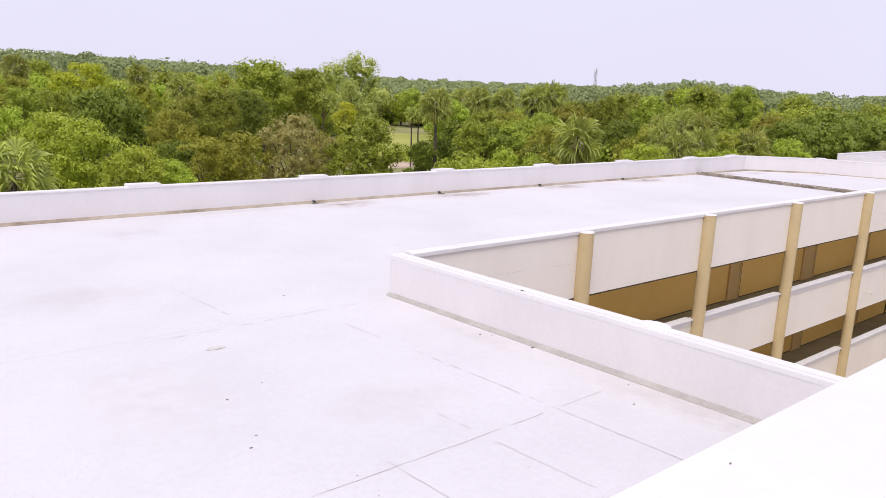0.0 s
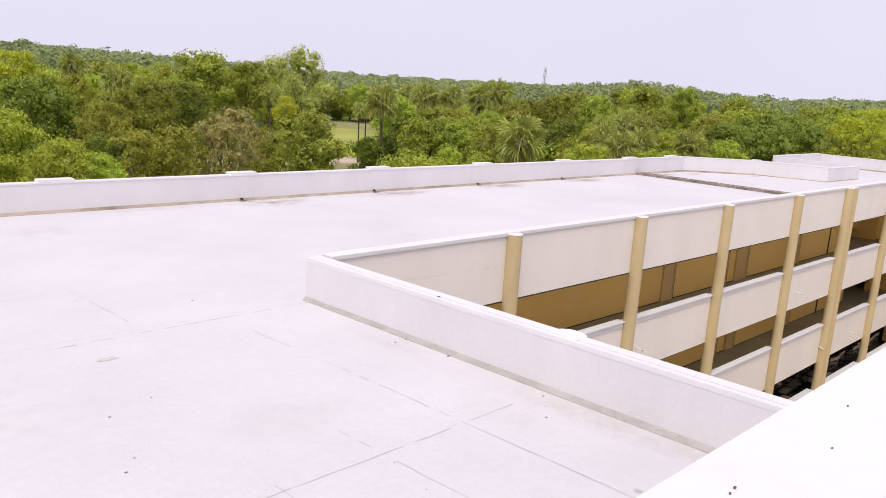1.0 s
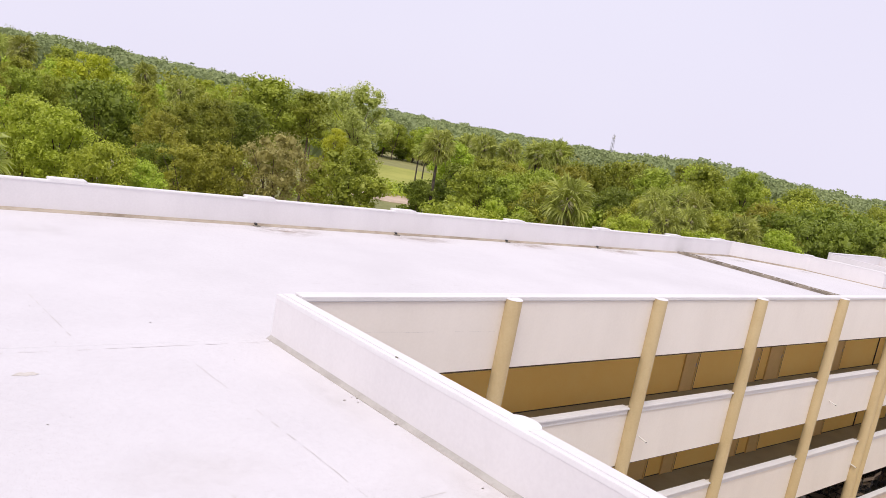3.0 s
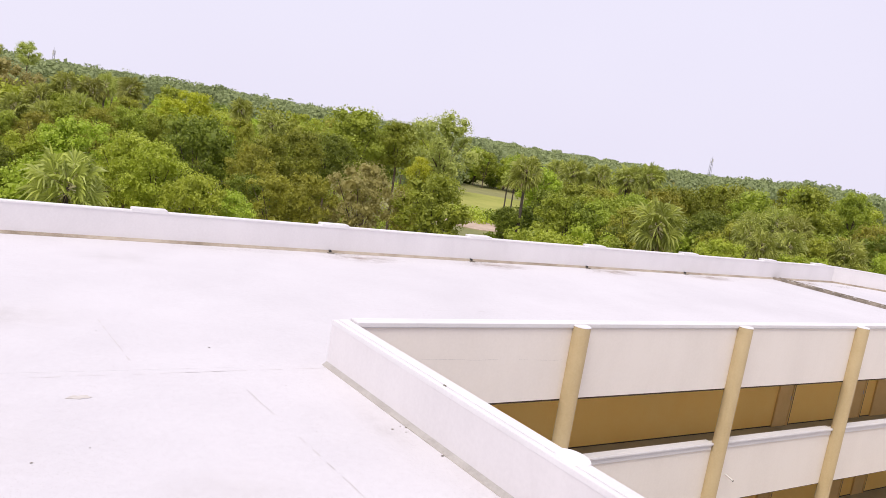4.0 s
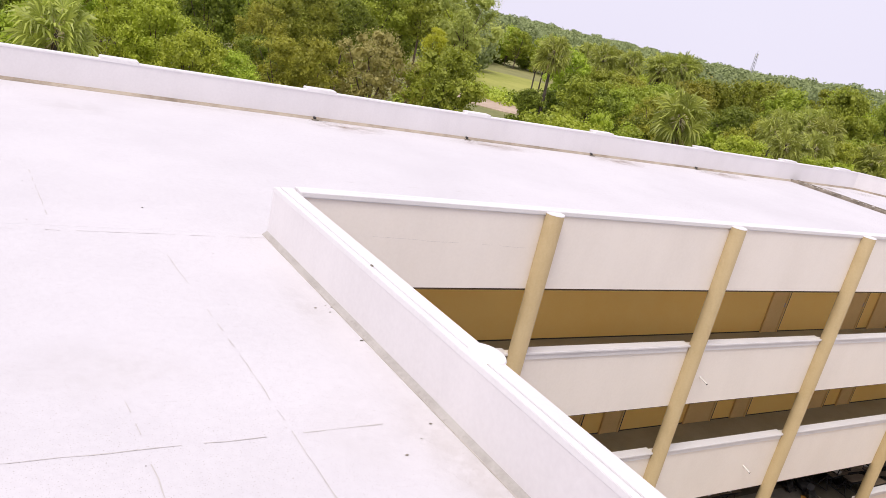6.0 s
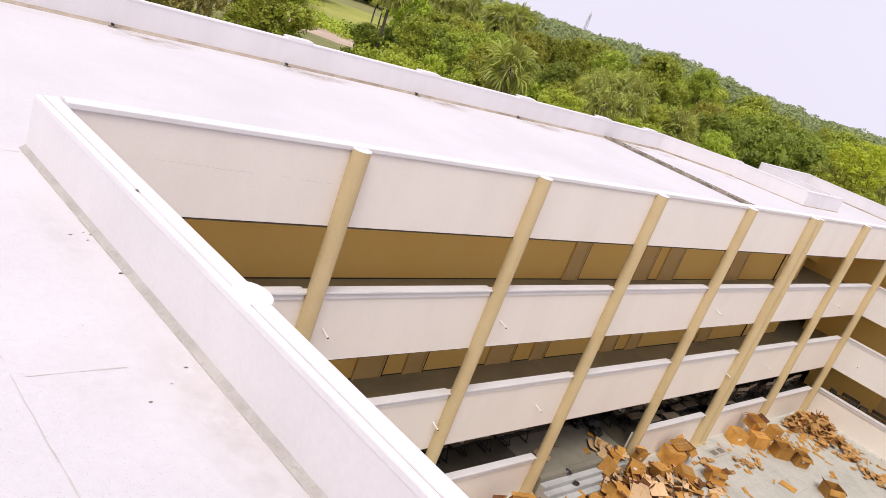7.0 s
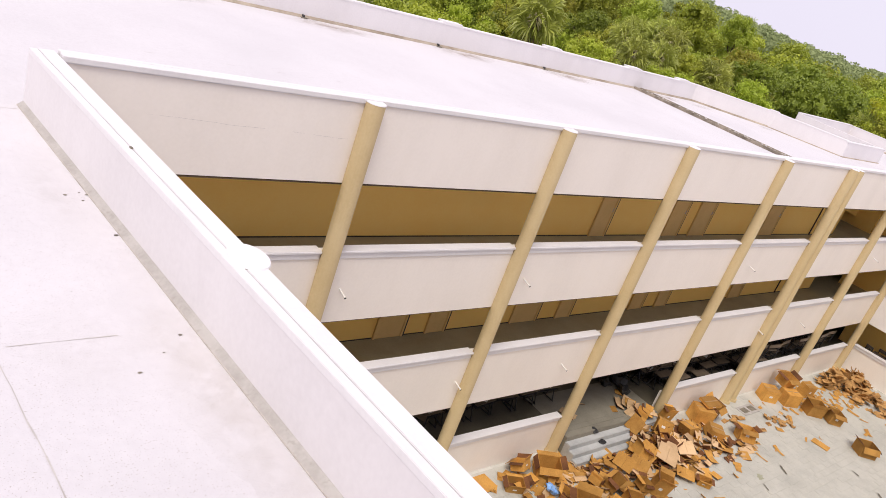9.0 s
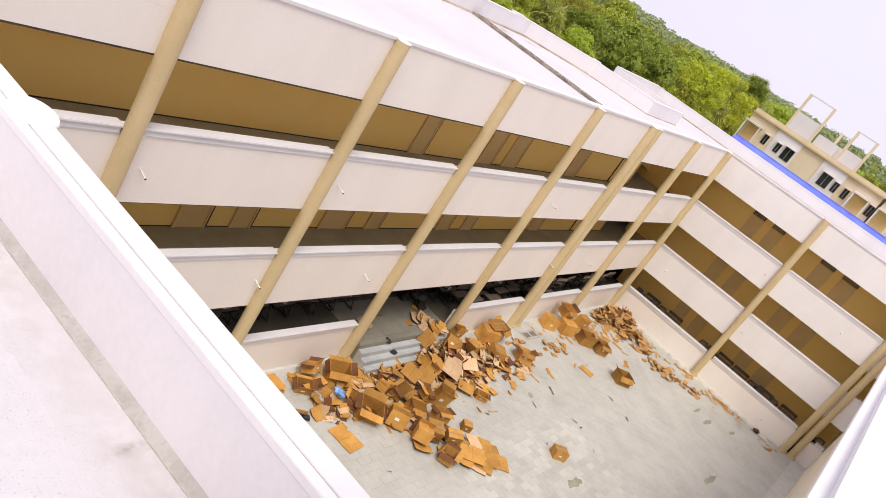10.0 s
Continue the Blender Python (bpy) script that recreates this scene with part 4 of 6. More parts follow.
PALMS = ((82.9, 104.8, 11.6, 3.6), (85.2, 105.6, 11.4, 3.4), (-7.7, 32.5, 14.2, 6.8), (-1.8, 28.3, 12.5, 5.4), (0.7, 81.3, 14.9, 3.8), (3.5, 84.1, 16.6, 4.0), (6.2, 83.8, 16.4, 3.6), (10.2, 83.2, 17.2, 3.6), (-1.7, 78.4, 13.6, 3.7), (0.8, 74.3, 13.4, 3.4), (-4.2, 81.5, 13.4, 3.5), (4.1, 76.0, 14.7, 3.3), (22.5, 80.3, 16.8, 3.5), (18.8, 58.4, 15.9, 3.2), (54.4, 63.6, 15.5, 6.3), (68.1, 70.4, 16.0, 4.8), (70.9, 67.8, 15.9, 4.4), (70.9, 62.2, 16.4, 4.8), (72.8, 60.3, 17.0, 4.8), (40.0, 28.0, 14.0, 6.1), (74.8, 81.8, 15.5, 4.6), (50.7, 27.4, 14.2, 3.9), (58.0, 29.8, 14.7, 5.0), (47.0, 21.0, 14.6, 3.9), (45.4, 15.8, 13.7, 4.3), (40.4, 20.1, 14.0, 3.3), (62.4, 11.7, 13.3, 3.9), (73.0, 10.9, 14.0, 4.4), (45.1, 15.1, 12.7, 3.3), (42.9, 18.6, 13.7, 3.7), (38.6, 17.7, 13.5, 3.1))
MIDS = ((-2.6, 72.5, 12.4, 5.4), (2.8, 74.1, 14.1, 5.5), (8.5, 73.3, 14.5, 5.5), (12.2, 74.7, 14.2, 5.3), (61.0, 60.7, 13.7, 8.1), (63.0, 53.2, 13.7, 7.1), (-11.4, 78.4, 17.0, 8.8), (17.0, 52.6, 14.5, 5.1), (20.8, 55.5, 15.1, 5.2), (34.9, 73.3, 18.7, 9.9), (39.7, 70.9, 17.7, 6.3), (23.8, 35.1, 14.0, 6.3), (49.6, 49.4, 13.0, 7.4), (52.9, 46.3, 13.3, 7.4), (78.6, 59.8, 15.2, 7.8), (83.9, 58.1, 16.3, 8.4), (89.9, 58.5, 16.7, 9.7), (80.3, 41.2, 18.0, 8.5), (87.0, 39.7, 18.1, 5.7), (99.2, 37.9, 17.4, 9.7), (82.6, 50.5, 16.5, 9.1), (96.3, 23.7, 17.0, 9.1), (62.5, 24.8, 13.7, 7.3), (77.5, 26.4, 15.1, 8.6), (75.5, 21.3, 15.6, 6.3), (55.3, 25.2, 13.9, 5.7), (86.7, 20.3, 15.4, 7.1))
DARKS = ((12.6, 60.2, 15.1, 7.8), (26.4, 61.8, 15.1, 6.0), (53.2, 64.6, 9.1, 3.7), (-4.0, 46.5, 11.2, 4.0), (13.1, 45.5, 11.3, 5.0), (53.4, 33.8, 13.8, 5.0), (68.2, 19.0, 16.3, 11.7), (63.4, 14.8, 15.3, 7.5), (60.2, 16.3, 14.8, 7.7), (112.1, 19.8, 18.5, 4.8), (53.2, 16.9, 14.7, 4.7))
LIGHTS = ((0.4, 46.2, 14.0, 5.7), (3.2, 41.8, 13.8, 5.3), (4.3, 37.5, 13.5, 5.3), (5.7, 33.1, 12.2, 4.6), (-1.9, 48.4, 12.4, 4.6), (8.2, 34.5, 11.1, 4.4), (39.0, 40.0, 9.7, 6.2), (39.0, 34.7, 11.2, 7.3), (33.1, 16.6, 13.2, 3.4), (50.2, 15.1, 13.5, 4.4), (40.7, 16.0, 12.6, 3.8), (63.8, 13.1, 14.0, 5.8), (62.8, 9.8, 14.1, 5.7), (63.2, 14.4, 12.8, 4.8), (42.2, 15.9, 12.6, 3.6))
OLIVES = ((-0.1, 70.3, 12.7, 4.9), (5.4, 71.8, 13.9, 5.1), (-5.2, 72.5, 12.0, 5.1), (62.1, 56.9, 13.5, 7.2), (68.4, 53.3, 14.6, 7.3), (12.8, 39.3, 12.0, 4.9), (15.4, 39.3, 12.4, 5.0), (14.5, 49.3, 13.5, 4.8), (47.3, 37.7, 13.0, 5.4), (46.9, 25.9, 13.7, 5.3), (54.9, 19.2, 15.1, 5.3), (44.5, 17.4, 13.7, 4.1), (62.8, 10.6, 14.6, 5.0))
YELLOWS = ((17.4, 81.7, 17.1, 6.1), (23.9, 38.5, 14.6, 2.6), (63.3, 9.1, 16.4, 3.9), (84.4, 14.6, 16.8, 5.7), (79.7, 16.1, 15.2, 4.5))
BROWNS = ((-1.0, 106.4, 18.0, 8.8), (19.5, 38.6, 14.0, 6.2))
# the last two stand far off; their pale leaf colour stands in for haze
FEATHERS = ((41.4, 63.0, 19.8, 8.3), (-1.9, 156.5, 20.9, 3.8), (4.1, 156.2, 21.8, 5.0))
NEAR = (("feather", FEATHERS), ("mid", MIDS), ("dark", DARKS), ("light", LIGHTS), ("olive", OLIVES), ("yellow", YELLOWS), ("brown", BROWNS), ("palm", PALMS))
for kind, rows in NEAR:
    for x, y, high, width in rows:
        plant(kind, x, y, high, width * (1.25 if kind == "palm" and y > 55 and width < 5 else 1.0))
        if kind == "palm" and y > 55 and x < 30:
            back = Vector((x + 9.0, y + 13.5)).normalized() * 3.2
            plant(("mid", "olive", "dark")[int(x + 90) % 3], x - back.x, y - back.y, high - 1.9, 5.4)

for k in range(11):
    az, d = radians(49.8 + 0.75 * k), 281 + 7 * (k % 3)
    plant(("mid", "dark", "light")[k * 2 % 3], -9.0 + d * math.cos(az), -13.5 + d * math.sin(az), 12.5 + 2.3 * (k * 5 % 4) / 3, 11.0 + k % 3, False)

# the rest of the woods, thicker with distance
EYE = Vector((-9.0, -13.5))
STANDING = [(x, y, w / 2) for _, rows in NEAR for x, y, _, w in rows]
SKYLINE = ((0, 0.010), (15, 0.0117), (17, 0.012), (19, 0.010), (22, 0.0072), (26, 0.009), (29.4, 0.015), (33, 0.0155), (37, 0.007), (42, 0.005), (48, 0.003), (53, 0.005), (66, 0.012), (74, 0.016), (83, 0.0155), (90, 0.016), (110, 0.014))


def skyline(deg):
    """How steeply the far woods rise above the eye's level, by compass direction."""
    return float(np.interp(deg, [a for a, _ in SKYLINE], [e for _, e in SKYLINE]))


wood = random.Random(99)
count = 0
for _ in range(12000):
    if count >= 250:
        break
    low = count < 76
    az, d = radians(wood.uniform(14, 50) if low and count % 2 else wood.uniform(4, 101)), 56 + 52 * wood.random() if low else 104 + 165 * wood.random() ** 1.15
    x, y = EYE.x + d * math.cos(az), EYE.y + d * math.sin(az)
    if (x < 66 and y < 17) or (60 < x < 106 and y < 17):
        continue
    deg = math.degrees(az)
    if 50.9 < deg < 56.5 or (56 < deg < 70 and d < 84):
        continue
    w = wood.uniform(5.0, 8.0) if low else wood.uniform(7.0, 12.0)
    if not low and any((x - a) ** 2 + (y - b) ** 2 < ((w / 2 + c) * 0.6) ** 2 for a, b, c in STANDING):
        continue
    kind = wood.choices(("mid", "dark", "light", "olive", "brown", "palm"), (36, 18, 30, 6, 3, 8))[0]
    top = wood.uniform(-0.115, -0.075) if d < 76 else wood.uniform(-0.07, -0.036) if low else skyline(deg) - wood.uniform(0.004, 0.03 if d > 150 else 0.045)
    high = max(4.5, min(20.0, 15.4 + d * top + 0.86 - rise(math.hypot(x, y))))
    if kind == "palm":
        w = 4.6
    plant(kind, x, y, high, w, d < 66)
    if not low:
        STANDING.append((x, y, w / 2))
    count += 1
for t in MASTERS:
    if t not in USED:
        for ob in [*t.children, t]:
            bpy.data.objects.remove(ob)

# far woods up to the skyline: countless crowns, one object
far = np.random.RandomState(5)
fv, ff = [], []
for _ in range(3200):
    az, d = radians(far.uniform(-4, 104)), 225 + 950 * far.rand() ** 1.2
    x, y = EYE.x + d * math.cos(az), EYE.y + d * math.sin(az)
    deg = math.degrees(az)
    if 50.5 < deg < 57.0 and d < 296:
        continue
    base = -0.86 + rise(math.hypot(x, y))
    near = max(0.0, 1.0 - (d - 225) / 600)
    top = 15.35 + d * (skyline(deg) - far.uniform(0.0, 0.004 + 0.022 * near) + (0.0035 if far.rand() < 0.1 else 0.0))
    tall, wide = max(3.0, min(24.0, top - base)), far.uniform(7, 14) if d < 420 else far.uniform(9, 20)
    edge = 48 < deg < 59 and d < 420
    n = 620 if edge else 230 if d < 380 else 120 if d < 620 else 50
    k = far.normal(size=(n, 3))
    if not edge:
        k[:, 2] = np.abs(k[:, 2]) - 0.2
    k /= np.linalg.norm(k, axis=1, keepdims=True)
    body = tall * 0.5 if edge else min(tall * 0.5, wide * 0.42)
    p = np.array((x, y, base + tall - body)) + k * np.array((wide / 2, wide / 2, body)) * far.uniform(0.72, 1.04, (n, 1))
    nn = k + far.normal(size=k.shape) * 0.5
    u = np.cross(nn, far.normal(size=k.shape))
    u /= np.linalg.norm(u, axis=1, keepdims=True)
    v = np.cross(nn, u)
    v /= np.linalg.norm(v, axis=1, keepdims=True)
    s = far.uniform(0.5, 1.1, (n, 1)) * (0.8 if edge else 0.72 if d < 380 else 0.95 if d < 620 else 1.5)
    q = np.stack((p - u * s, p + v * s * 0.7, p + u * s, p - v * s * 0.7), 1).reshape(-1, 3)
    i0 = len(fv)
    fv.extend(q.tolist())
    ff.extend((np.arange(n * 4).reshape(-1, 4) + i0).tolist())
    i0 = len(fv)
    for h, reach in ((-0.1, 0.40), (0.5, 0.36), (0.74, 0.2)) if not edge else ((-0.1, 0.12), (0.5, 0.30), (0.74, 0.16)):
        for k in range(7):
            a = 6.283 * k / 7 + h
            g = reach * wide * far.uniform(0.8, 1.1)
            fv.append((x + g * math.cos(a), y + g * math.sin(a), base + (tall - body * 0.25) * h * far.uniform(0.92, 1.06)))
    fv.append((x, y, base + (tall - body * 0.25) * 0.86))
    for lv in range(2):
        for k in range(7):
            ff.append((i0 + 7 * lv + k, i0 + 7 * lv + (k + 1) % 7, i0 + 7 * lv + 7 + (k + 1) % 7, i0 + 7 * lv + 7 + k))
    ff.extend((i0 + 14 + k, i0 + 14 + (k + 1) % 7, i0 + 21) for k in range(7))
tagged(raw("far_woods", fv, ff, LEAF_FAR_HAZED), "hazy green woods stretching to the skyline", "woods", kind="stuff")

# undergrowth along the feet of the woods
un = np.random.RandomState(8)
uv, uf = [], []
for _ in range(900):
    az, d = radians(un.uniform(4, 101)), 48 + 220 * un.rand()
    if _ < 90:
        az, d = radians(un.uniform(50.3, 57.3)), 158 + 20 * un.rand()
    x, y = EYE.x + d * math.cos(az), EYE.y + d * math.sin(az)
    deg = math.degrees(az)
    if (x < 66 and y < 19) or (60 < x < 106 and y < 16) or (50.6 < deg < 56.4 and (d > 178 or d < 158)):
        continue
    n = 46
    k = un.normal(size=(n, 3))
    k[:, 2] = np.abs(k[:, 2])
    k /= np.linalg.norm(k, axis=1, keepdims=True)
    size = un.uniform(1.0, 2.6)
    p = np.array((x, y, -0.9 + rise(math.hypot(x, y)))) + k * size * un.uniform(0.6, 1.1, (n, 1))
    u = np.cross(k + un.normal(size=k.shape) * 0.6, un.normal(size=k.shape))
    u /= np.linalg.norm(u, axis=1, keepdims=True)
    v = np.cross(k, u)
    s = un.uniform(0.2, 0.5, (n, 1))
    q = np.stack((p - u * s, p + v * s * 0.6, p + u * s, p - v * s * 0.6), 1).reshape(-1, 3)
    i0 = len(uv)
    uv.extend(q.tolist())
    uf.extend((np.arange(n * 4).reshape(-1, 4) + i0).tolist())
tagged(raw("undergrowth", uv, uf, LEAF_LIGHT), "scrubby green undergrowth below the trees", "undergrowth", kind="stuff")

# ---- the courtyard ----
structure(part("courtyard_bed", prism(bmesh.new(), [(0.4, FACE + 0.02), (EAST + 0.25, FACE + 0.02), (EAST + 0.75, -15.33), (0.8, -15.33)], GROUND - 0.12, GROUND - 0.0075), GROUT), "sandy bed between the courtyard pavers", "pavement")
tagged(part("drain_cover", boxed(31.6, -1.6, GROUND - 0.01, 33.1, -1.0, GROUND + 0.02, 0.006), SKIRT), "grey concrete drain cover set in the paving", "drain cover")
for k in range(2):
    tagged(part("drain_grating", boxed(31.75 + 0.68 * k, -1.47, GROUND + 0.016, 32.25 + 0.68 * k, -1.13, GROUND + 0.026), DARK_GRIT), "dark slotted drain grating in the paving", "grating", "gratings")

# entrance steps between two columns
steps = empty("entrance_steps", "pale grey cement entrance steps strewn with cardboard", "steps")
for k in range(4):
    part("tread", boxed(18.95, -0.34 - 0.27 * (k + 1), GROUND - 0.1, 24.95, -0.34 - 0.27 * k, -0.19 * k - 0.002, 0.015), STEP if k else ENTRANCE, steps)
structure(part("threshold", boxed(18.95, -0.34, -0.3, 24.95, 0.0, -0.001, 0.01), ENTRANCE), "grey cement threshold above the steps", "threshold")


def carton(wide, deep, high, flaps, tape=True, label="open brown cardboard carton lying on the paving", stickers=1):
    """Standing on the ground round its own origin: body of walls and bottom, flaps, tape, paper label."""
    c = empty("carton", label, "box", "cardboard cartons")
    wide, deep, high = wide * 0.82, deep * 0.82, high * 0.85
    w, d, t = wide / 2, deep / 2, 0.012
    bm = bmesh.new()
    block(bm, -w, -d, 0, w, -d + t, high)
    block(bm, -w, d - t, 0, w, d, high)
    block(bm, -w, -d + t, 0, -w + t, d - t, high)
    block(bm, w - t, -d + t, 0, w, d - t, high)
    block(bm, -w + t, -d + t, 0, w - t, d - t, t)
    part("body", bm, CARD, c)
    if flaps is None:
        part("lid", boxed(-w, -d, high, w, d, high + t, 0.004), CARD, c)
        if tape:
            part("tape", boxed(-w * 1.003, -0.03, high + t, w * 1.003, 0.03, high + t + 0.003), TAPE, c)
    else:
        # thin darker sheet over the bottom, coloured for the shade inside
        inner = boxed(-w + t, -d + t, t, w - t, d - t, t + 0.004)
        part("bottom_lining", inner, CARD_SHADED, c)
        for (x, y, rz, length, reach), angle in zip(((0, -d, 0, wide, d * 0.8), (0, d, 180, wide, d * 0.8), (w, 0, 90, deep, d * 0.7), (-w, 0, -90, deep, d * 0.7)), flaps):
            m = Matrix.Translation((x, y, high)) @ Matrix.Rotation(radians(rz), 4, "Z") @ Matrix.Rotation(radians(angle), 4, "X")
            part("flap", boxed(-length / 2, -reach, 0, length / 2, 0, 0.008, 0.0, m), CARD if reach > d * 0.75 else CARD_SHADED, c)
    for k in range(stickers):
        part("paper_label", boxed(-w * 0.35, -d - 0.004, high * 0.45, w * 0.1, -d - 0.001, high * 0.62), PAPER, c)
    return c


def put(ob, x, y, z, rz, tilt=0.0, lean_x=0.0):
    ob.matrix_basis = Matrix.Translation((x, y, z)) @ Euler((radians(tilt), radians(lean_x), radians(rz)), "XYZ").to_matrix().to_4x4()
    return ob


G = GROUND + 0.005
CARTONS = (
    (17.32, -1.34, 0.04, 1.0, 0.75, 0.8, (40, 15, -20, 60), -35, 8, -6, "large open carton leaning beside the column foot"),
    (16.35, -0.95, 0.25, 0.85, 0.6, 0.35, (-60, 20, -40, 15), 20, -30, 12, "open carton with a long pale flap against the low wall"),
    (15.61, -1.42, 0.0, 0.75, 0.55, 0.42, (-55, 25, -10, 40), -28, 10, 0, "squat open carton on the paving by the low wall"),
    (17.18, -2.5, 0.05, 0.72, 0.55, 0.34, (30, -30, 20, 50), 32, 6, 0, "shallow open carton beside the blue film"),
    (17.4, -3.1, 0.05, 1.1, 0.8, 0.68, (15, -50, 40, 25), -42, 14, 4, "big carton with torn flaps in the middle of the pile"),
    (18.26, -3.86, 0.05, 0.9, 0.6, 0.72, (-65, 12, -55, -60), -52, -14, 0, "tall carton with raised flaps and a white paper label"),
    (19.53, -3.62, 0.12, 0.8, 0.6, 0.5, (50, 25, 30, -35), -30, 8, 10, "open carton with folded flaps in the pile"),
    (19.45, -2.75, 0.2, 0.8, 0.55, 0.5, (-40, 35, 20, 20), 12, 16, 0, "open carton among flattened sheets"),
    (21.28, -3.5, 0.08, 0.72, 0.6, 0.95, (-70, -20, 60, -45), -48, 12, 8, "tall carton with one flap standing up"),
    (19.28, -4.73, 0.22, 0.85, 0.7, 0.6, None, -32, 14, 6, "closed carton lying askew in the heap"),
    (18.5, -4.95, 0.50, 0.75, 0.6, 0.55, (-15, 25, 20, -25), 128, 96, 0, "carton tipped on its side with its dark inside showing"),
    (20.3, -4.35, 0.25, 0.85, 0.55, 0.5, (25, 45, -20, 35), -20, -10, 8, "crushed open carton at the front of the pile"),
    (19.95, -5.35, 0.38, 0.72, 0.5, 0.38, None, -38, 12, -6, "closed carton on top of a flattened one"),
    (19.28, -5.87, 0.05, 0.85, 0.65, 0.45, (20, 60, -10, 30), 18, -6, 4, "open carton at the foot of the fanned sheets"),
    (21.6, -4.97, 0.0, 0.48, 0.42, 0.38, None, -42, 4, 0, "small closed carton near the flattened stack"),
    (20.75, -3.2, 0.15, 0.6, 0.5, 0.4, (40, 10, -30, 20), 70, 12, 0, "small open carton in the middle of the pile"),
    (18.95, -2.35, 0.12, 0.55, 0.42, 0.32, (10, -60, 20, 60), 100, 15, 0, "small orange-brown open carton near the steps"),
    (24.06, -3.92, 0.0, 0.62, 0.42, 0.34, (-30, 40, 10, 20), -50, 10, 0, "small reddish carton at the edge of the heap"),
    (24.0, -1.5, 0.60, 0.78, 0.5, 0.66, None, -55, -16, 4, "upright pale carton on top of the step pile"),
    (23.45, -1.75, 0.45, 0.5, 0.42, 0.4, (35, 15, -25, 20), -15, 20, 0, "small orange carton wedged in the heap by the steps"),
    (24.9, -0.95, 0.65, 0.55, 0.4, 0.75, (-80, 10, 20, 20), -20, 10, 6, "narrow reddish open carton beside the column"),
    (22.1, -1.95, 0.28, 0.8, 0.6, 0.5, (20, -40, 50, 10), 60, 20, 10, "open carton half buried in sheets"),
    (28.15, -1.0, 0.0, 1.15, 0.85, 0.85, None, -28, 3, 2, "large closed brown carton against the low wall"),
    (29.05, -0.95, 0.05, 0.95, 0.8, 0.85, (30, -40, 15, 50), 8, 8, 0, "large battered carton beside the low wall"),
    (28.5, -1.0, 0.86, 1.0, 0.8, 0.14, None, -12, 5, -4, "flattened carton lying on two large ones"),
    (27.7, -2.0, 0.04, 0.85, 0.75, 0.55, None, -35, 10, 8, "closed carton leaning on torn sheets"),
    (29.4, -2.72, 0.0, 0.9, 0.75, 0.68, (45, 10, -30, 20), -40, -12, 0, "open carton at the end of the pile"),
    (26.1, -1.7, 0.25, 0.8, 0.6, 0.5, None, 75, -12, 10, "closed carton sunk in the heap"),
    (34.72, -0.98, 0.0, 1.0, 0.85, 0.78, None, -30, 4, 0, "closed brown carton in the group by the low wall"),
    (36.15, -0.95, 0.68, 1.05, 0.8, 0.62, (20, 25, -45, 10), -12, 8, 4, "carton stacked on top of two others"),
    (35.85, -1.62, 0.0, 1.1, 0.9, 0.8, None, -24, 0, 0, "closed brown carton with a hand hole"),
    (38.05, -1.5, 0.05, 0.78, 0.7, 0.78, None, -15, 5, 0, "closed cube-shaped carton beside the heap"),
    (36.64, -2.65, 0.0, 1.05, 0.85, 0.75, (-60, 20, 30, -40), -34, 6, 0, "open carton with a pale flap beside the heap"),
    (37.23, -3.5, 0.0, 0.85, 0.8, 0.72, (25, 10, 60, -20), -38, 0, 5, "brown carton at the front of the group"),
    (36.18, -5.65, 0.0, 1.05, 0.9, 0.66, (60, 25, 45, -40), -38, 0, 0, "single open carton standing alone on the paving"),
    (25.44, -7.6, 0.0, 0.75, 0.6, 0.46, None, -40, 0, 0, "single closed carton standing alone on the paving"),
)
for x, y, lift, wide, deep, high, flaps, turn, tilt, lean_x, label in CARTONS:
    put(carton(wide, deep, high, flaps, label=label, stickers=0 if wide > 1.0 else 1), x, y, G + lift, turn, tilt, lean_x)


def sheet_mesh(wide, deep, bend, seed):
    """Flattened cardboard: two or three panels that hinge a little, with a ragged corner."""
    r = random.Random(seed)
    bm = bmesh.new()
    t, n = 0.02, r.choice((1, 2, 2, 3))
    x, z, slope = -wide / 2, 0.0, 0.0
    for k in range(n):
        w = wide / n
        slope = (bend if k % 2 else -bend) * r.uniform(0.3, 1.0)
        x1, z1 = x + w * math.cos(slope), z + w * math.sin(slope)
        d0, d1 = deep / 2 * r.uniform(0.85, 1.0), deep / 2 * r.uniform(0.85, 1.0)
        lo = [bm.verts.new(p) for p in ((x, -d0, z), (x1, -d1, z1), (x1, d1, z1), (x, d0, z))]
        hi = [bm.verts.new((v.co.x, v.co.y, v.co.z + t)) for v in lo]
        bm.faces.new(hi)
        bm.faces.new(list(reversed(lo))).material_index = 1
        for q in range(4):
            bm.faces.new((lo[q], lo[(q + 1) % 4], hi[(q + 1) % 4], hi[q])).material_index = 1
        x, z = x1, z1
    me = bpy.data.meshes.new("cardboard_sheet")
    bm.to_mesh(me)
    bm.free()
    me.materials.append((CARD, CARD, CARD_PALE, CARD_SHADED, CARD)[seed % 5] if seed % 5 != 1 else CARD_PALE)
    # undersides and cut edges take the shade-darkened brown
    me.materials.append(CARD_SHADED)
    return me


SHEETS = [sheet_mesh(RND.uniform(0.5, 1.1), RND.uniform(0.35, 0.75), RND.uniform(0.1, 0.6), k) for k in range(24)]
heap = random.Random(41)


FAR_HEAP = [[], []]


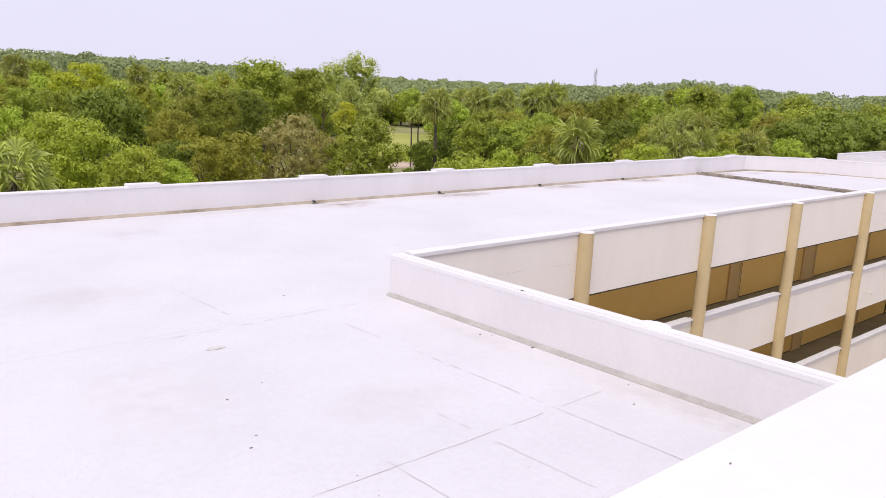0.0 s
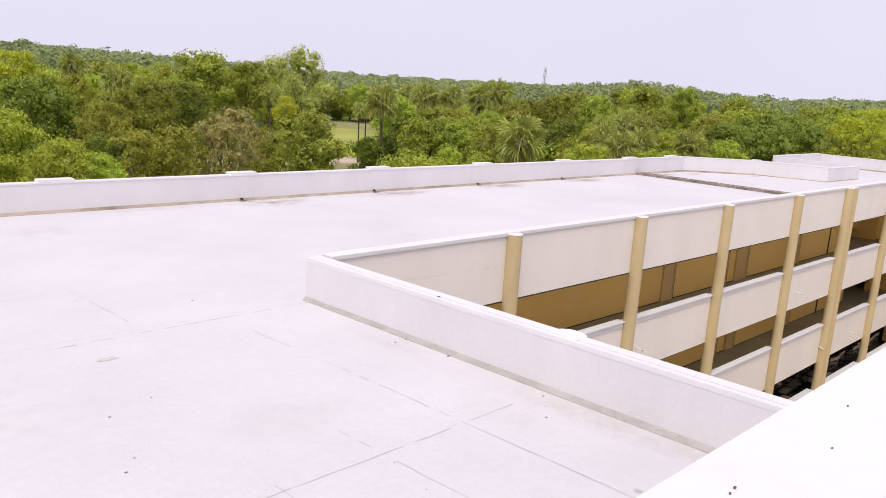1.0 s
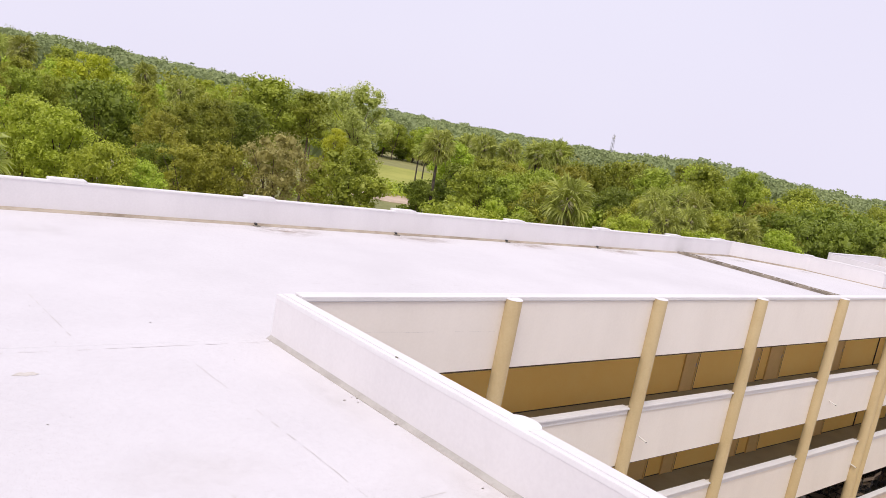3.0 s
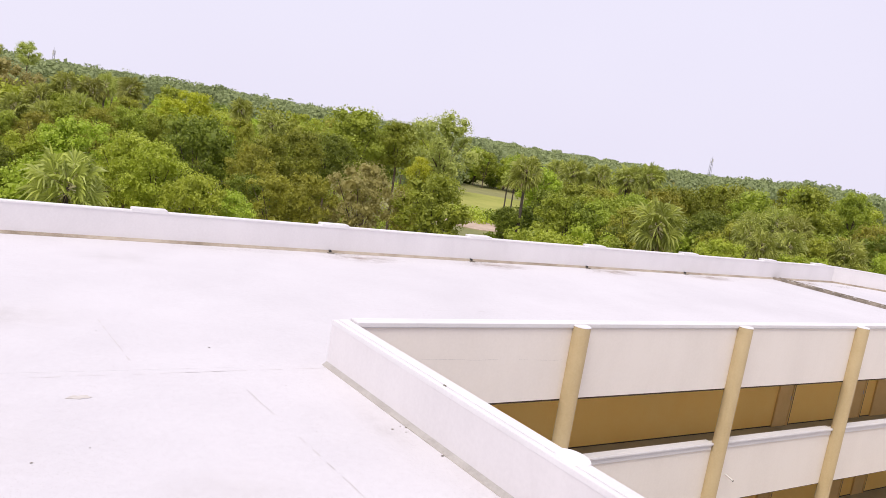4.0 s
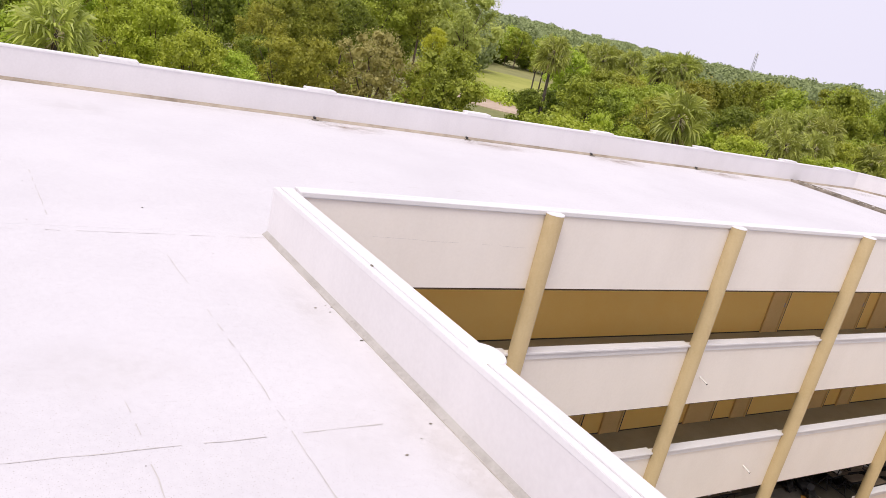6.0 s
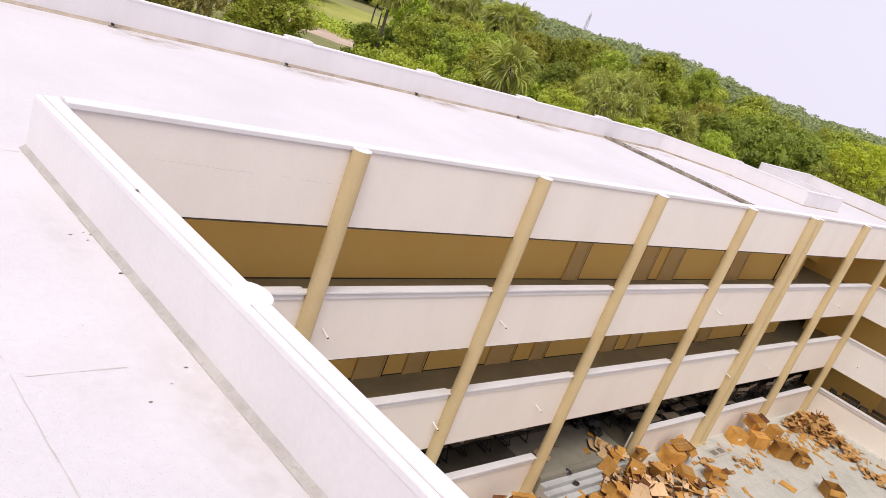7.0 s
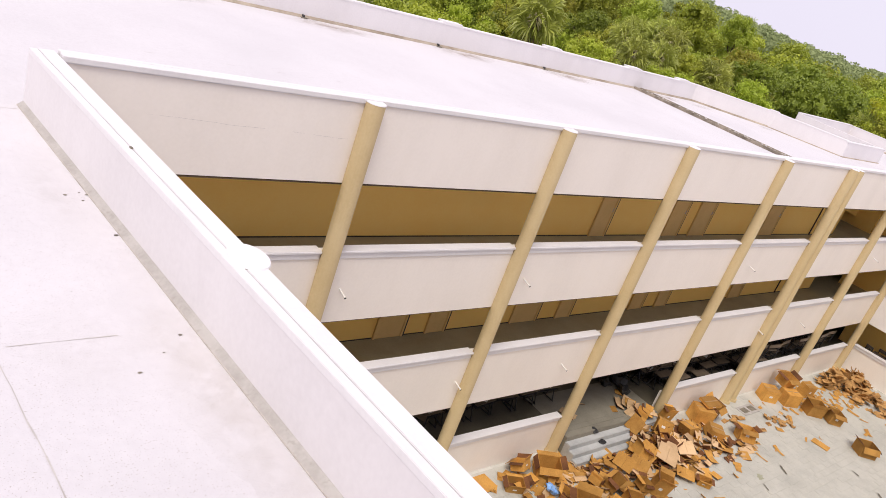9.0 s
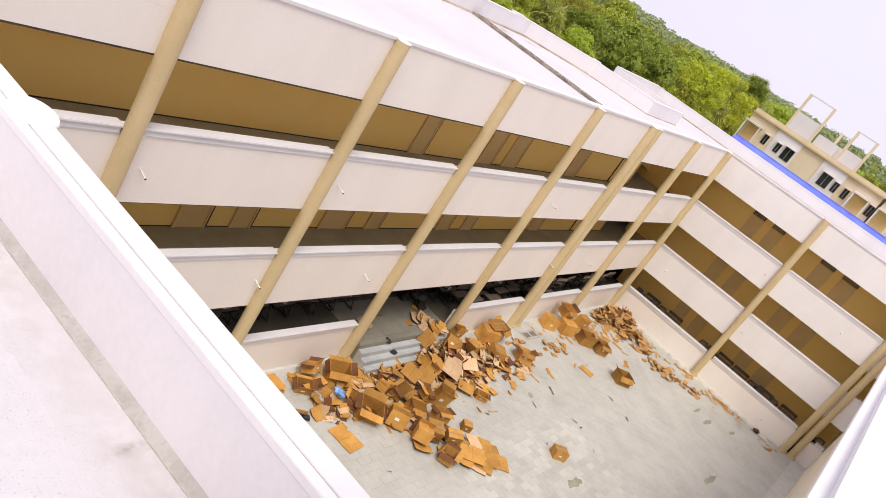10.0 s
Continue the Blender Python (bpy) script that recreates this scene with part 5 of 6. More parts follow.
def lay(cx, cy, rx, ry, count, top, steep, big=1.0, turn=0.0, joined=False):
    """Flattened sheets in an oval heap, higher in the middle."""
    for _ in range(count):
        a, q = heap.uniform(0, 6.28), math.sqrt(heap.random())
        u, v = rx * q * math.cos(a), ry * q * math.sin(a)
        x, y = cx + u * math.cos(turn) - v * math.sin(turn), cy + u * math.sin(turn) + v * math.cos(turn)
        y = min(y, -0.62) if not 19.6 < x < 24.6 else y
        z = (G if y < -0.62 else 0.02) + 0.05 + (top if y < -0.62 else 0.35 * top) * (1 - q * q) * heap.random()
        me = heap.choice(SHEETS)
        s = big * heap.uniform(0.6, 1.15)
        st = steep * (1 - 0.6 * q)
        m = Matrix.LocRotScale((x, y, z + 0.1 * s * st), Euler((heap.gauss(0, st), heap.gauss(0, st), heap.uniform(0, 6.28))), (s, s, 1))
        if joined:
            i0 = len(FAR_HEAP[0])
            FAR_HEAP[0].extend(tuple(m @ w.co) for w in me.vertices)
            FAR_HEAP[1].extend(tuple(k + i0 for k in p.vertices) for p in me.polygons)
            continue
        ob = new("cardboard_sheet", me)
        ob.matrix_basis = m
        tagged(ob, "flattened or torn brown cardboard sheet in the heap", "cardboard", "cardboard sheets")


lay(16.6, -2.0, 1.9, 1.1, 34, 0.15, 0.4, 0.75)
lay(18.9, -3.0, 2.0, 1.3, 34, 0.25, 0.45, 0.8)
lay(20.6, -1.9, 2.2, 0.8, 42, 0.25, 0.45, 0.8)
lay(23.6, -1.9, 1.9, 1.2, 84, 0.75, 0.6, 0.95)
lay(23.6, -0.5, 0.8, 0.9, 26, 0.8, 0.6, 0.9)
lay(26.3, -2.0, 2.1, 1.2, 70, 0.45, 0.45, 0.85)
lay(24.4, -3.0, 1.9, 0.9, 18, 0.12, 0.25, 0.75)
lay(30.2, -2.2, 1.3, 0.8, 14, 0.12, 0.25, 0.6, joined=True)
lay(27.9, -2.9, 1.7, 0.7, 22, 0.12, 0.25, 0.7)
lay(19.9, -4.9, 1.4, 1.1, 12, 0.2, 0.4, 0.8)
lay(43.0, -1.7, 2.3, 1.0, 120, 0.95, 0.6, 0.8, -0.15, True)
lay(42.9, -3.4, 1.4, 1.3, 60, 0.4, 0.4, 0.7, 0.5, True)
lay(42.0, -5.9, 0.8, 1.3, 26, 0.15, 0.3, 0.6, 0.5, True)
lay(43.0, -7.9, 0.6, 1.0, 14, 0.05, 0.2, 0.6, 0.5, True)
lay(33.3, -2.5, 1.1, 0.7, 16, 0.05, 0.15, 0.5, 0.0, True)
tagged(raw("cardboard_heap", FAR_HEAP[0], FAR_HEAP[1], CARD_MIXED), "heap of torn brown cardboard along the low walls", "cardboard", kind="stuff")
for x, y, z, rz, s, k, tilt in ((15.74, -2.5, 0.0, 0.5, 1.0, 5, 0.0), (14.7, -0.9, 0.0, 0.1, 1.2, 5, 0.0), (20.39, -6.55, 0.04, -0.95, 1.25, 1, 0.03), (21.5, -6.45, 0.03, -0.5, 1.3, 5, 0.03), (20.9, -6.1, 0.10, -0.72, 1.3, 1, 0.05),
                          (20.1, -6.15, 0.14, -1.1, 1.2, 5, 0.06), (21.3, -5.75, 0.16, -0.4, 1.2, 6, 0.06), (20.6, -5.7, 0.22, -0.85, 1.1, 10, 0.1), (23.35, -2.4, 0.55, -0.6, 1.6, 6, 0.4), (22.44, -2.05, 0.5, -0.3, 1.15, 1, 0.35),
                          (24.5, -2.4, 0.45, -0.9, 1.4, 11, 0.35), (25.6, -2.2, 0.4, 0.2, 1.2, 6, 0.3), (22.9, -0.9, 0.75, -0.9, 1.1, 5, 1.1), (23.2, -0.55, 0.8, -1.2, 1.0, 11, 1.2), (24.9, -3.2, 0.1, 0.5, 1.0, 16, 0.1), (21.3, -2.6, 0.2, 0.3, 1.0, 6, 0.2), (17.9, -2.0, 0.15, 0.9, 0.95, 16, 0.2)):
    ob = new("cardboard_sheet", SHEETS[k])
    ob.matrix_basis = Matrix.LocRotScale((x, y, G + 0.03 + z), Euler((tilt, 0.4 * tilt, rz)), (s, s, 1))
    tagged(ob, "large flattened tan cardboard sheet lying on the paving", "cardboard", "cardboard sheets")

# broad boards: the fan at the front, the stack by the steps
def board_mesh(wide, deep, seed, material):
    """A flattened carton: two panels with a crease and slit flaps along one edge."""
    r = random.Random(seed)
    bm = bmesh.new()
    block(bm, -wide / 2, -deep / 2, 0.0, -0.004, deep / 2, 0.018)
    block(bm, 0.004, -deep / 2, 0.002, wide / 2, deep / 2, 0.020)
    for k in range(3):
        x0 = -wide / 2 + k * wide / 3
        block(bm, x0 + 0.01, deep / 2 + 0.004, 0.0, x0 + wide / 3 - 0.01, deep / 2 + deep * r.uniform(0.12, 0.26), 0.016)
    me = bpy.data.meshes.new("cardboard_sheet")
    bm.to_mesh(me)
    bm.free()
    me.materials.append(material)
    return me


BOARDS = [board_mesh(1.05, 0.62, 1, CARD), board_mesh(0.95, 0.70, 2, CARD_PALE), board_mesh(0.85, 0.5, 3, CARD)]
for x, y, z, rz, s, k, tilt, roll in ((15.76, -3.78, 0.0, -1.45, 1.05, 0, 0.0, 0.0), (21.65, -6.75, 0.02, -0.75, 1.0, 0, 0.05, 0.02), (21.2, -6.45, 0.08, -0.9, 1.0, 0, 0.07, -0.03), (21.85, -6.25, 0.05, -0.55, 0.9, 2, 0.06, 0.03),
                                      (20.75, -6.65, 0.06, -1.05, 1.0, 2, 0.10, 0.05), (20.45, -6.2, 0.22, -0.8, 1.0, 0, 0.12, -0.05), (21.5, -5.95, 0.10, -0.7, 0.9, 0, 0.08, 0.0), (23.0, -2.6, 0.55, -0.95, 0.9, 1, 0.42, 0.18),
                                      (24.6, -2.5, 0.45, -0.5, 0.8, 1, 0.35, -0.15), (22.4, -2.1, 0.5, -1.2, 0.75, 0, 0.75, 0.35), (25.6, -2.4, 0.32, 0.3, 0.75, 2, 0.28, 0.10), (21.3, -2.5, 0.45, -1.0, 0.9, 2, 0.9, 0.1),
                                      (20.7, -2.2, 0.45, -1.1, 0.9, 2, 1.0, 0.15), (23.4, -3.4, 0.22, -0.8, 0.9, 2, 0.25, 0.1), (33.99, -4.4, 0.0, -1.45, 0.95, 2, 0.0, 0.0)):
    ob = new("cardboard_sheet", BOARDS[k])
    ob.matrix_basis = Matrix.LocRotScale((x, y, G + 0.02 + z), Euler((tilt, roll, rz)), (s, s, 1))
    tagged(ob, "broad flattened tan carton with slit flaps in the heap", "cardboard", "cardboard sheets")

# sheets blown into the entrance and under the balcony
for x, y, rz, s in ((20.2, 0.5, 0.4, 1.0), (21.4, 1.1, 1.2, 0.8), (23.6, 0.3, 2.0, 1.1), (24.1, 0.9, 0.7, 0.9), (22.6, 0.2, 2.6, 0.7)):
    ob = new("cardboard_sheet", SHEETS[int(x * 3) % 24])
    ob.matrix_basis = Matrix.LocRotScale((x, y, 0.03), Euler((0.0, 0.06, rz)), (s, s, 1))
    tagged(ob, "loose brown cardboard sheet on the entrance floor", "cardboard", "cardboard sheets")

# dark rubbish on the steps and inside the entrance
for k, (x, y, z, s) in enumerate(((20.7, -0.55, -0.16, 0.17), (20.9, -0.95, -0.42, 0.16), (24.3, 0.9, 0.02, 0.3), (24.6, 1.5, 0.02, 0.38), (23.8, 1.6, 0.02, 0.3), (24.2, 2.2, 0.02, 0.4), (17.9, -1.0, G, 0.14), (22.0, -4.9, G, 0.12), (14.9, -2.6, G, 0.15))):
    r = random.Random(300 + k)
    bm = bmesh.new()
    bmesh.ops.create_icosphere(bm, subdivisions=2, radius=s)
    for v in bm.verts:
        v.co *= r.uniform(0.65, 1.25)
        v.co.z = max(v.co.z * 0.7 + s * 0.45, 0.0)
    ob = put(part("rubbish_bag", bm, BLACK), x, y, z, 40 * k)
    tagged(ob, "crumpled black plastic bag among the cardboard", "bag", "rubbish bags")

# torn scraps and straps, too many to count
sv, sf = [], []
scrap = random.Random(77)
for _ in range(560):
    zone = scrap.random()
    if zone < 0.5:
        x, y = scrap.gauss(21.2, 3.3), -0.7 - abs(scrap.gauss(0, 1.35))
    elif zone < 0.75:
        x, y = scrap.gauss(41.0, 3.0), -0.7 - abs(scrap.gauss(0, 1.7))
    elif zone < 0.9:
        y = scrap.uniform(-13.5, -3.0)
        x = east_x(y) - 0.4 - abs(scrap.gauss(0, 0.9)) - max(0.0, (y + 9) * 0.12)
    else:
        x, y = scrap.uniform(26, 44), -1 - 3.5 * scrap.random()
    if not (14.2 < x < EAST - 0.2 and -14 < y < -0.5):
        continue
    a, w, d, b = scrap.uniform(0, 3.14), scrap.uniform(0.06, 0.34), scrap.uniform(0.03, 0.16), scrap.uniform(0.0, 0.12)
    u, v = Vector((math.cos(a), math.sin(a), 0)) * w, Vector((-math.sin(a), math.cos(a), 0)) * d
    p = Vector((x, y, G + 0.004))
    i = len(sv)
    sv += [p - u - v, p - v, p + u - v + Vector((0, 0, b)), p + u + v + Vector((0, 0, b * 0.6)), p + v, p - u + v + Vector((0, 0, b * 0.3))]
    sf += [(i, i + 1, i + 4, i + 5), (i + 1, i + 2, i + 3, i + 4)]
tagged(raw("cardboard_scraps", sv, sf, CARD), "torn cardboard scraps scattered over the paving", "scraps", kind="stuff")
dv, df = [], []
for _ in range(46):
    zone = scrap.random()
    x, y = (scrap.gauss(22, 4), -0.8 - abs(scrap.gauss(0, 2))) if zone < 0.45 else (scrap.uniform(25, 44), scrap.uniform(-9, -1)) if zone < 0.75 else (east_x(-8) - 0.3 - abs(scrap.gauss(0, 0.7)), scrap.uniform(-13, -2))
    if not (14.2 < x < EAST - 0.1 and -14 < y < -0.5):
        continue
    a, w, d = scrap.uniform(0, 3.14), scrap.uniform(0.04, 0.16), scrap.uniform(0.012, 0.05)
    u, v = Vector((math.cos(a), math.sin(a), 0)) * w, Vector((-math.sin(a), math.cos(a), 0)) * d
    p = Vector((x, y, G + 0.012))
    i = len(dv)
    dv += [p - u - v, p + u - v + Vector((0, 0, 0.02)), p + u + v + Vector((0, 0, 0.05)), p - u + v]
    df.append((i, i + 1, i + 2, i + 3))
for x, y, a, w, d in ((29.45, -4.75, 1.0, 0.28, 0.05), (27.2, -5.1, 1.1, 0.20, 0.03), (33.25, -7.63, 0.9, 0.16, 0.06), (45.2, -9.9, 1.5, 0.5, 0.03), (45.3, -10.8, 1.6, 0.5, 0.04), (45.7, -13.3, 1.5, 0.6, 0.03), (33.7, -6.3, 1.4, 0.18, 0.04)):
    u, v = Vector((math.cos(a), math.sin(a), 0)) * w, Vector((-math.sin(a), math.cos(a), 0)) * d
    p = Vector((x, y, G + 0.014))
    i = len(dv)
    dv += [p - u - v, p + u - v, p + u + v + Vector((0, 0, 0.04)), p - u + v]
    df.append((i, i + 1, i + 2, i + 3))
tagged(raw("dark_litter", dv, df, DARK_GRIT), "dark foam strips and wet litter on the paving", "litter", kind="stuff")

film_bm = bmesh.new()
bmesh.ops.create_icosphere(film_bm, subdivisions=3, radius=0.17)
for v in film_bm.verts:
    v.co += v.co.normalized() * (noise.noise(v.co * 7) * 0.22 + noise.noise(v.co * 17) * 0.08)
    v.co.z *= 0.7
film_ob = part("plastic_film", film_bm, BLUE_PLASTIC)
film_ob.location = (16.7, -2.18, G + 0.36)
tagged(film_ob, "crumpled light-blue plastic film on the cardboard pile", "plastic film")
bag = bmesh.new()
bmesh.ops.create_icosphere(bag, subdivisions=2, radius=0.2)
for v in bag.verts:
    v.co += v.co.normalized() * noise.noise(v.co * 9) * 0.12
    v.co.z *= 0.6
bag_ob = part("black_bag", bag, BLACK)
bag_ob.location = (45.3, -12.0, G + 0.1)
tagged(bag_ob, "small black plastic bag on the paving", "bag")
for i, (x, y, sx, sy) in enumerate(((25.0, -8.9, 0.45, 0.22), (35.0, -12.2, 0.75, 0.16), (27.6, -4.6, 0.22, 0.14), (40.9, -9.95, 0.55, 0.15), (42.3, -11.2, 0.4, 0.12), (41.2, -9.1, 0.5, 0.1))):
    ob = blotch(x, y, sx, sy, 60 + i, DAMP, GROUND - ROOF + 0.006, "paving_stain", "dark greenish damp patch on the paving")

# ---- school furniture in the ground-floor corridors ----
def bench_desk():
    """A two-seat school desk with a joined bench, on a dark steel frame."""
    d = empty("school_desk", "two-seat school desk with bench on a dark steel frame", "desk", "school desks")
    part("desktop", boxed(-0.55, -0.02, 0.72, 0.55, 0.40, 0.745, 0.006), DESK_TOP, d)
    part("book_shelf", boxed(-0.52, 0.02, 0.58, 0.52, 0.36, 0.595), STEEL_DARK, d)
    part("seat", boxed(-0.55, -0.62, 0.42, 0.55, -0.34, 0.445, 0.006), DESK_TOP, d)
    part("backrest", boxed(-0.55, -0.68, 0.66, 0.55, -0.655, 0.86, 0.006), DESK_TOP, d)
    for s in (-0.5, 0.5):
        for a, b in (((s, 0.34, 0), (s, 0.12, 0.72)), ((s, -0.12, 0), (s, 0.20, 0.72)), ((s, -0.62, 0), (s, -0.66, 0.86)), ((s, -0.36, 0), (s, -0.42, 0.42))):
            part("leg", tube(bmesh.new(), a, b, 0.022, 0.022, 8), STEEL_DARK, d)
        part("floor_bar", tube(bmesh.new(), (s, -0.66, 0.022), (s, 0.38, 0.022), 0.022, 0.022, 8), STEEL_DARK, d)
    part("crossbar", tube(bmesh.new(), (-0.5, -0.12, 0.2), (0.5, -0.12, 0.2), 0.02, 0.02, 8), STEEL_DARK, d)
    return d


desk = put(bench_desk(), 13.4, 1.6, 0.0, 184)
for x, y, rz in ((14.75, 1.65, 178), (16, 1.6, 186), (17.2, 1.65, 175), (18.4, 1.65, 183), (19.6, 1.67, 177), (20.8, 2.45, 184), (22, 2.5, 170), (26.2, 1.45, 181), (27.4, 1.5, 176), (28.6, 1.5, 184), (29.8, 1.48, 179), (31, 1.5, 186), (32.4, 1.3, 165), (33.6, 1.5, 190), (34.8, 1.4, 172), (13.9, 3.55, 182), (15.2, 3.6, 177), (16.5, 3.55, 184), (17.8, 3.6, 179), (26.8, 0.95, 178), (30.5, 0.9, 183), (31.8, 0.95, 177), (36.6, 0.8, 181), (36, 1.5, 184), (37.2, 1.4, 178), (27.6, 0.55, 182), (29.2, 0.5, 176), (33.4, 0.5, 184), (35, 0.55, 174), (12.2, 1.1, 120), (11.4, 1.6, 160), (13, 2.85, 181), (14.3, 2.9, 178), (15.6, 2.85, 183), (16.9, 2.9, 180), (18.2, 2.85, 177), (19.5, 2.9, 182), (26, 2.75, 180), (27.3, 2.7, 183), (28.6, 2.75, 178), (29.9, 2.7, 180), (31.2, 2.75, 182), (32.5, 2.7, 179), (33.8, 2.75, 181), (35.1, 2.7, 178)):
    copy_thing(desk, Matrix.Translation((x, y, 0)) @ Matrix.Rotation(radians(rz), 4, "Z"))

for k, x in enumerate((33.2, 34.5, 35.8, 37.1, 39.2, 40.5, 41.8, 43.1)):
    copy_thing(desk, Matrix.Translation((x, 0.85 + 0.1 * (k % 2), 0.76)) @ Matrix.Rotation(radians(4 - 5 * (k % 3)), 4, "Z"))
    copy_thing(desk, Matrix.Translation((x, 0.9, 0.0)) @ Matrix.Rotation(radians(182 - 3 * (k % 3)), 4, "Z"))
    copy_thing(desk, Matrix.Translation((x + 0.1, 2.7, 0.76)) @ Matrix.Rotation(radians(3 * (k % 3)), 4, "Z"))
for k, x in enumerate((26.4, 27.7, 29.0, 30.3, 33.0, 34.3, 35.6, 36.9, 38.9, 40.2, 41.5, 42.8)):
    copy_thing(desk, Matrix.Translation((x, 1.75 + 0.25 * (k % 2), 0.76)) @ Matrix.Rotation(radians(6 - 4 * (k % 3)), 4, "Z"))
    copy_thing(desk, Matrix.Translation((x + 0.2, 3.4 + 0.2 * (k % 3), 0.0)) @ Matrix.Rotation(radians(178 + 4 * (k % 3)), 4, "Z"))
for x, y, z, rz in ((13.5, 1.45, 0.75, 8), (14.6, 1.50, 0.75, -20), (16.1, 1.45, 0.75, 30), (17.3, 1.48, 0.75, -5), (18.5, 1.50, 0.75, 14), (19.5, 1.50, 0.75, -32), (26.3, 1.3, 0.75, 12), (28.5, 1.35, 0.75, -14), (31.1, 1.32, 0.75, 22), (34.0, 1.33, 0.75, 5)):
    ob = put(part("exercise_paper", boxed(-0.19, -0.15, 0.0, 0.19, 0.15, 0.012, 0.003), PAPER), x, y, z, rz)
    tagged(ob, "white papers lying on a school desk", "paper", "papers on the desks")


def slat_chair():
    """A moulded armchair: seat, slotted back of upright bars, curved arms on four legs."""
    c = empty("corridor_chair", "dark moulded armchair with a slotted back by the corridor wall", "chair", "corridor chairs")
    part("seat", boxed(-0.27, -0.25, 0.42, 0.27, 0.24, 0.455, 0.012), STEEL_DARK, c)
    for x in (-0.25, 0.25):
        for y in (-0.22, 0.22):
            part("leg", tube(bmesh.new(), (x * 1.08, y * 1.1, 0), (x, y, 0.43), 0.022, 0.028, 8), STEEL_DARK, c)
        part("back_post", tube(bmesh.new(), (x, 0.22, 0.45), (x * 0.92, 0.32, 0.92), 0.022, 0.02, 8), STEEL_DARK, c)
        arm = bmesh.new()
        tube(arm, (x, -0.20, 0.44), (x * 1.1, -0.18, 0.65), 0.02, 0.02, 8)
        tube(arm, (x * 1.1, -0.18, 0.65), (x, 0.27, 0.68), 0.024, 0.02, 8)
        part("armrest", arm, STEEL_DARK, c)
    part("top_rail", boxed(-0.25, 0.29, 0.83, 0.25, 0.335, 0.95, 0.012), CHAIR_GREY, c)
    for k in range(5):
        part("back_bar", boxed(-0.20 + 0.09 * k, 0.245, 0.50, -0.16 + 0.09 * k, 0.29, 0.84), CHAIR_GREY, c)
    return c


chair = put(slat_chair(), EAST + 1.5, -2.2, 0, 90)
for v, u, rz in ((1.0, 1.6, 70), (2.75, 1.7, 95), (6.1, 1.75, 100), (6.75, 1.8, 86), (9.9, 1.75, 92), (10.4, 1.85, 100), (11.5, 1.8, 88), (14.85, 1.7, 95)):
    copy_thing(chair, Matrix.Translation((EAST + EAST_SLANT * v + u, -v, 0)) @ Matrix.Rotation(radians(rz), 4, "Z"))
for v, u in ((1.75, 1.5), (3.6, 1.55), (7.7, 1.6), (8.95, 1.5), (10.8, 1.5), (12.5, 1.55)):
    copy_thing(desk, Matrix.Translation((EAST + EAST_SLANT * v + u, -v, 0)) @ Matrix.Rotation(radians(90), 4, "Z"))

# ---- small fittings ----
sp = empty("rain_spout", "thin white plastic rain spout on the facade band", "spout", "rain spouts")
part("pipe", tube(bmesh.new(), (0, 0.02, 0.03), (0, -0.30, -0.05), 0.022, 0.024, 10), PVC, sp)
part("mouth", tube(bmesh.new(), (0, -0.292, -0.049), (0, -0.304, -0.053), 0.027, 0.027, 10), BLACK, sp)
spouts = [(6.86, 6.92), (13.25, 6.88), (26.9, 6.84), (40.5, 6.85), (12.08, 3.40), (16.98, 3.36), (31.2, 3.28), (35.7, 3.25)]
sp.matrix_basis = Matrix.Translation((spouts[0][0], FACE, spouts[0][1]))
for x, z in spouts[1:]:
    copy_thing(sp, Matrix.Translation((x, FACE, z)))
for v, z in ((6.43, 6.95), (11.65, 6.9), (1.7, 3.28), (7.62, 3.3), (11.75, -0.1)):
    copy_thing(sp, Matrix.Translation((east_x(-v), -v, z)) @ Matrix.Rotation(radians(-90), 4, "Z") @ Matrix.Diagonal((1, 0.45, 1, 1)))

# ---- beyond the building ----
# blue sheet roof behind the east parapet
bs = bmesh.new()
y, n = 3.9, 0
rows_b = []
while y > -30:
    k = 0.018 if n % 2 else -0.018
    rows_b.append([bs.verts.new((58.62, y, 11.30 + k)), bs.verts.new((58.95, y, 11.58 + k)), bs.verts.new((59.6, y, 11.82 + k))])
    y, n = y - 0.11, n + 1
for a, b in zip(rows_b, rows_b[1:]):
    for k in range(2):
        bs.faces.new((a[k], b[k], b[k + 1], a[k + 1]))
blue = empty("shed_roof", "bright blue corrugated sheet roof beside the parapet", "shed roof")
part("sheet", bs, BLUE_SHEET, blue)
part("ridge_cap", boxed(59.5, -30, 11.80, 59.75, 3.9, 11.85, 0.01), BLUE_SHEET, blue)
part("support_wall", boxed(58.62, -30, -0.9, 59.7, 3.85, 11.25), CREAM, blue)


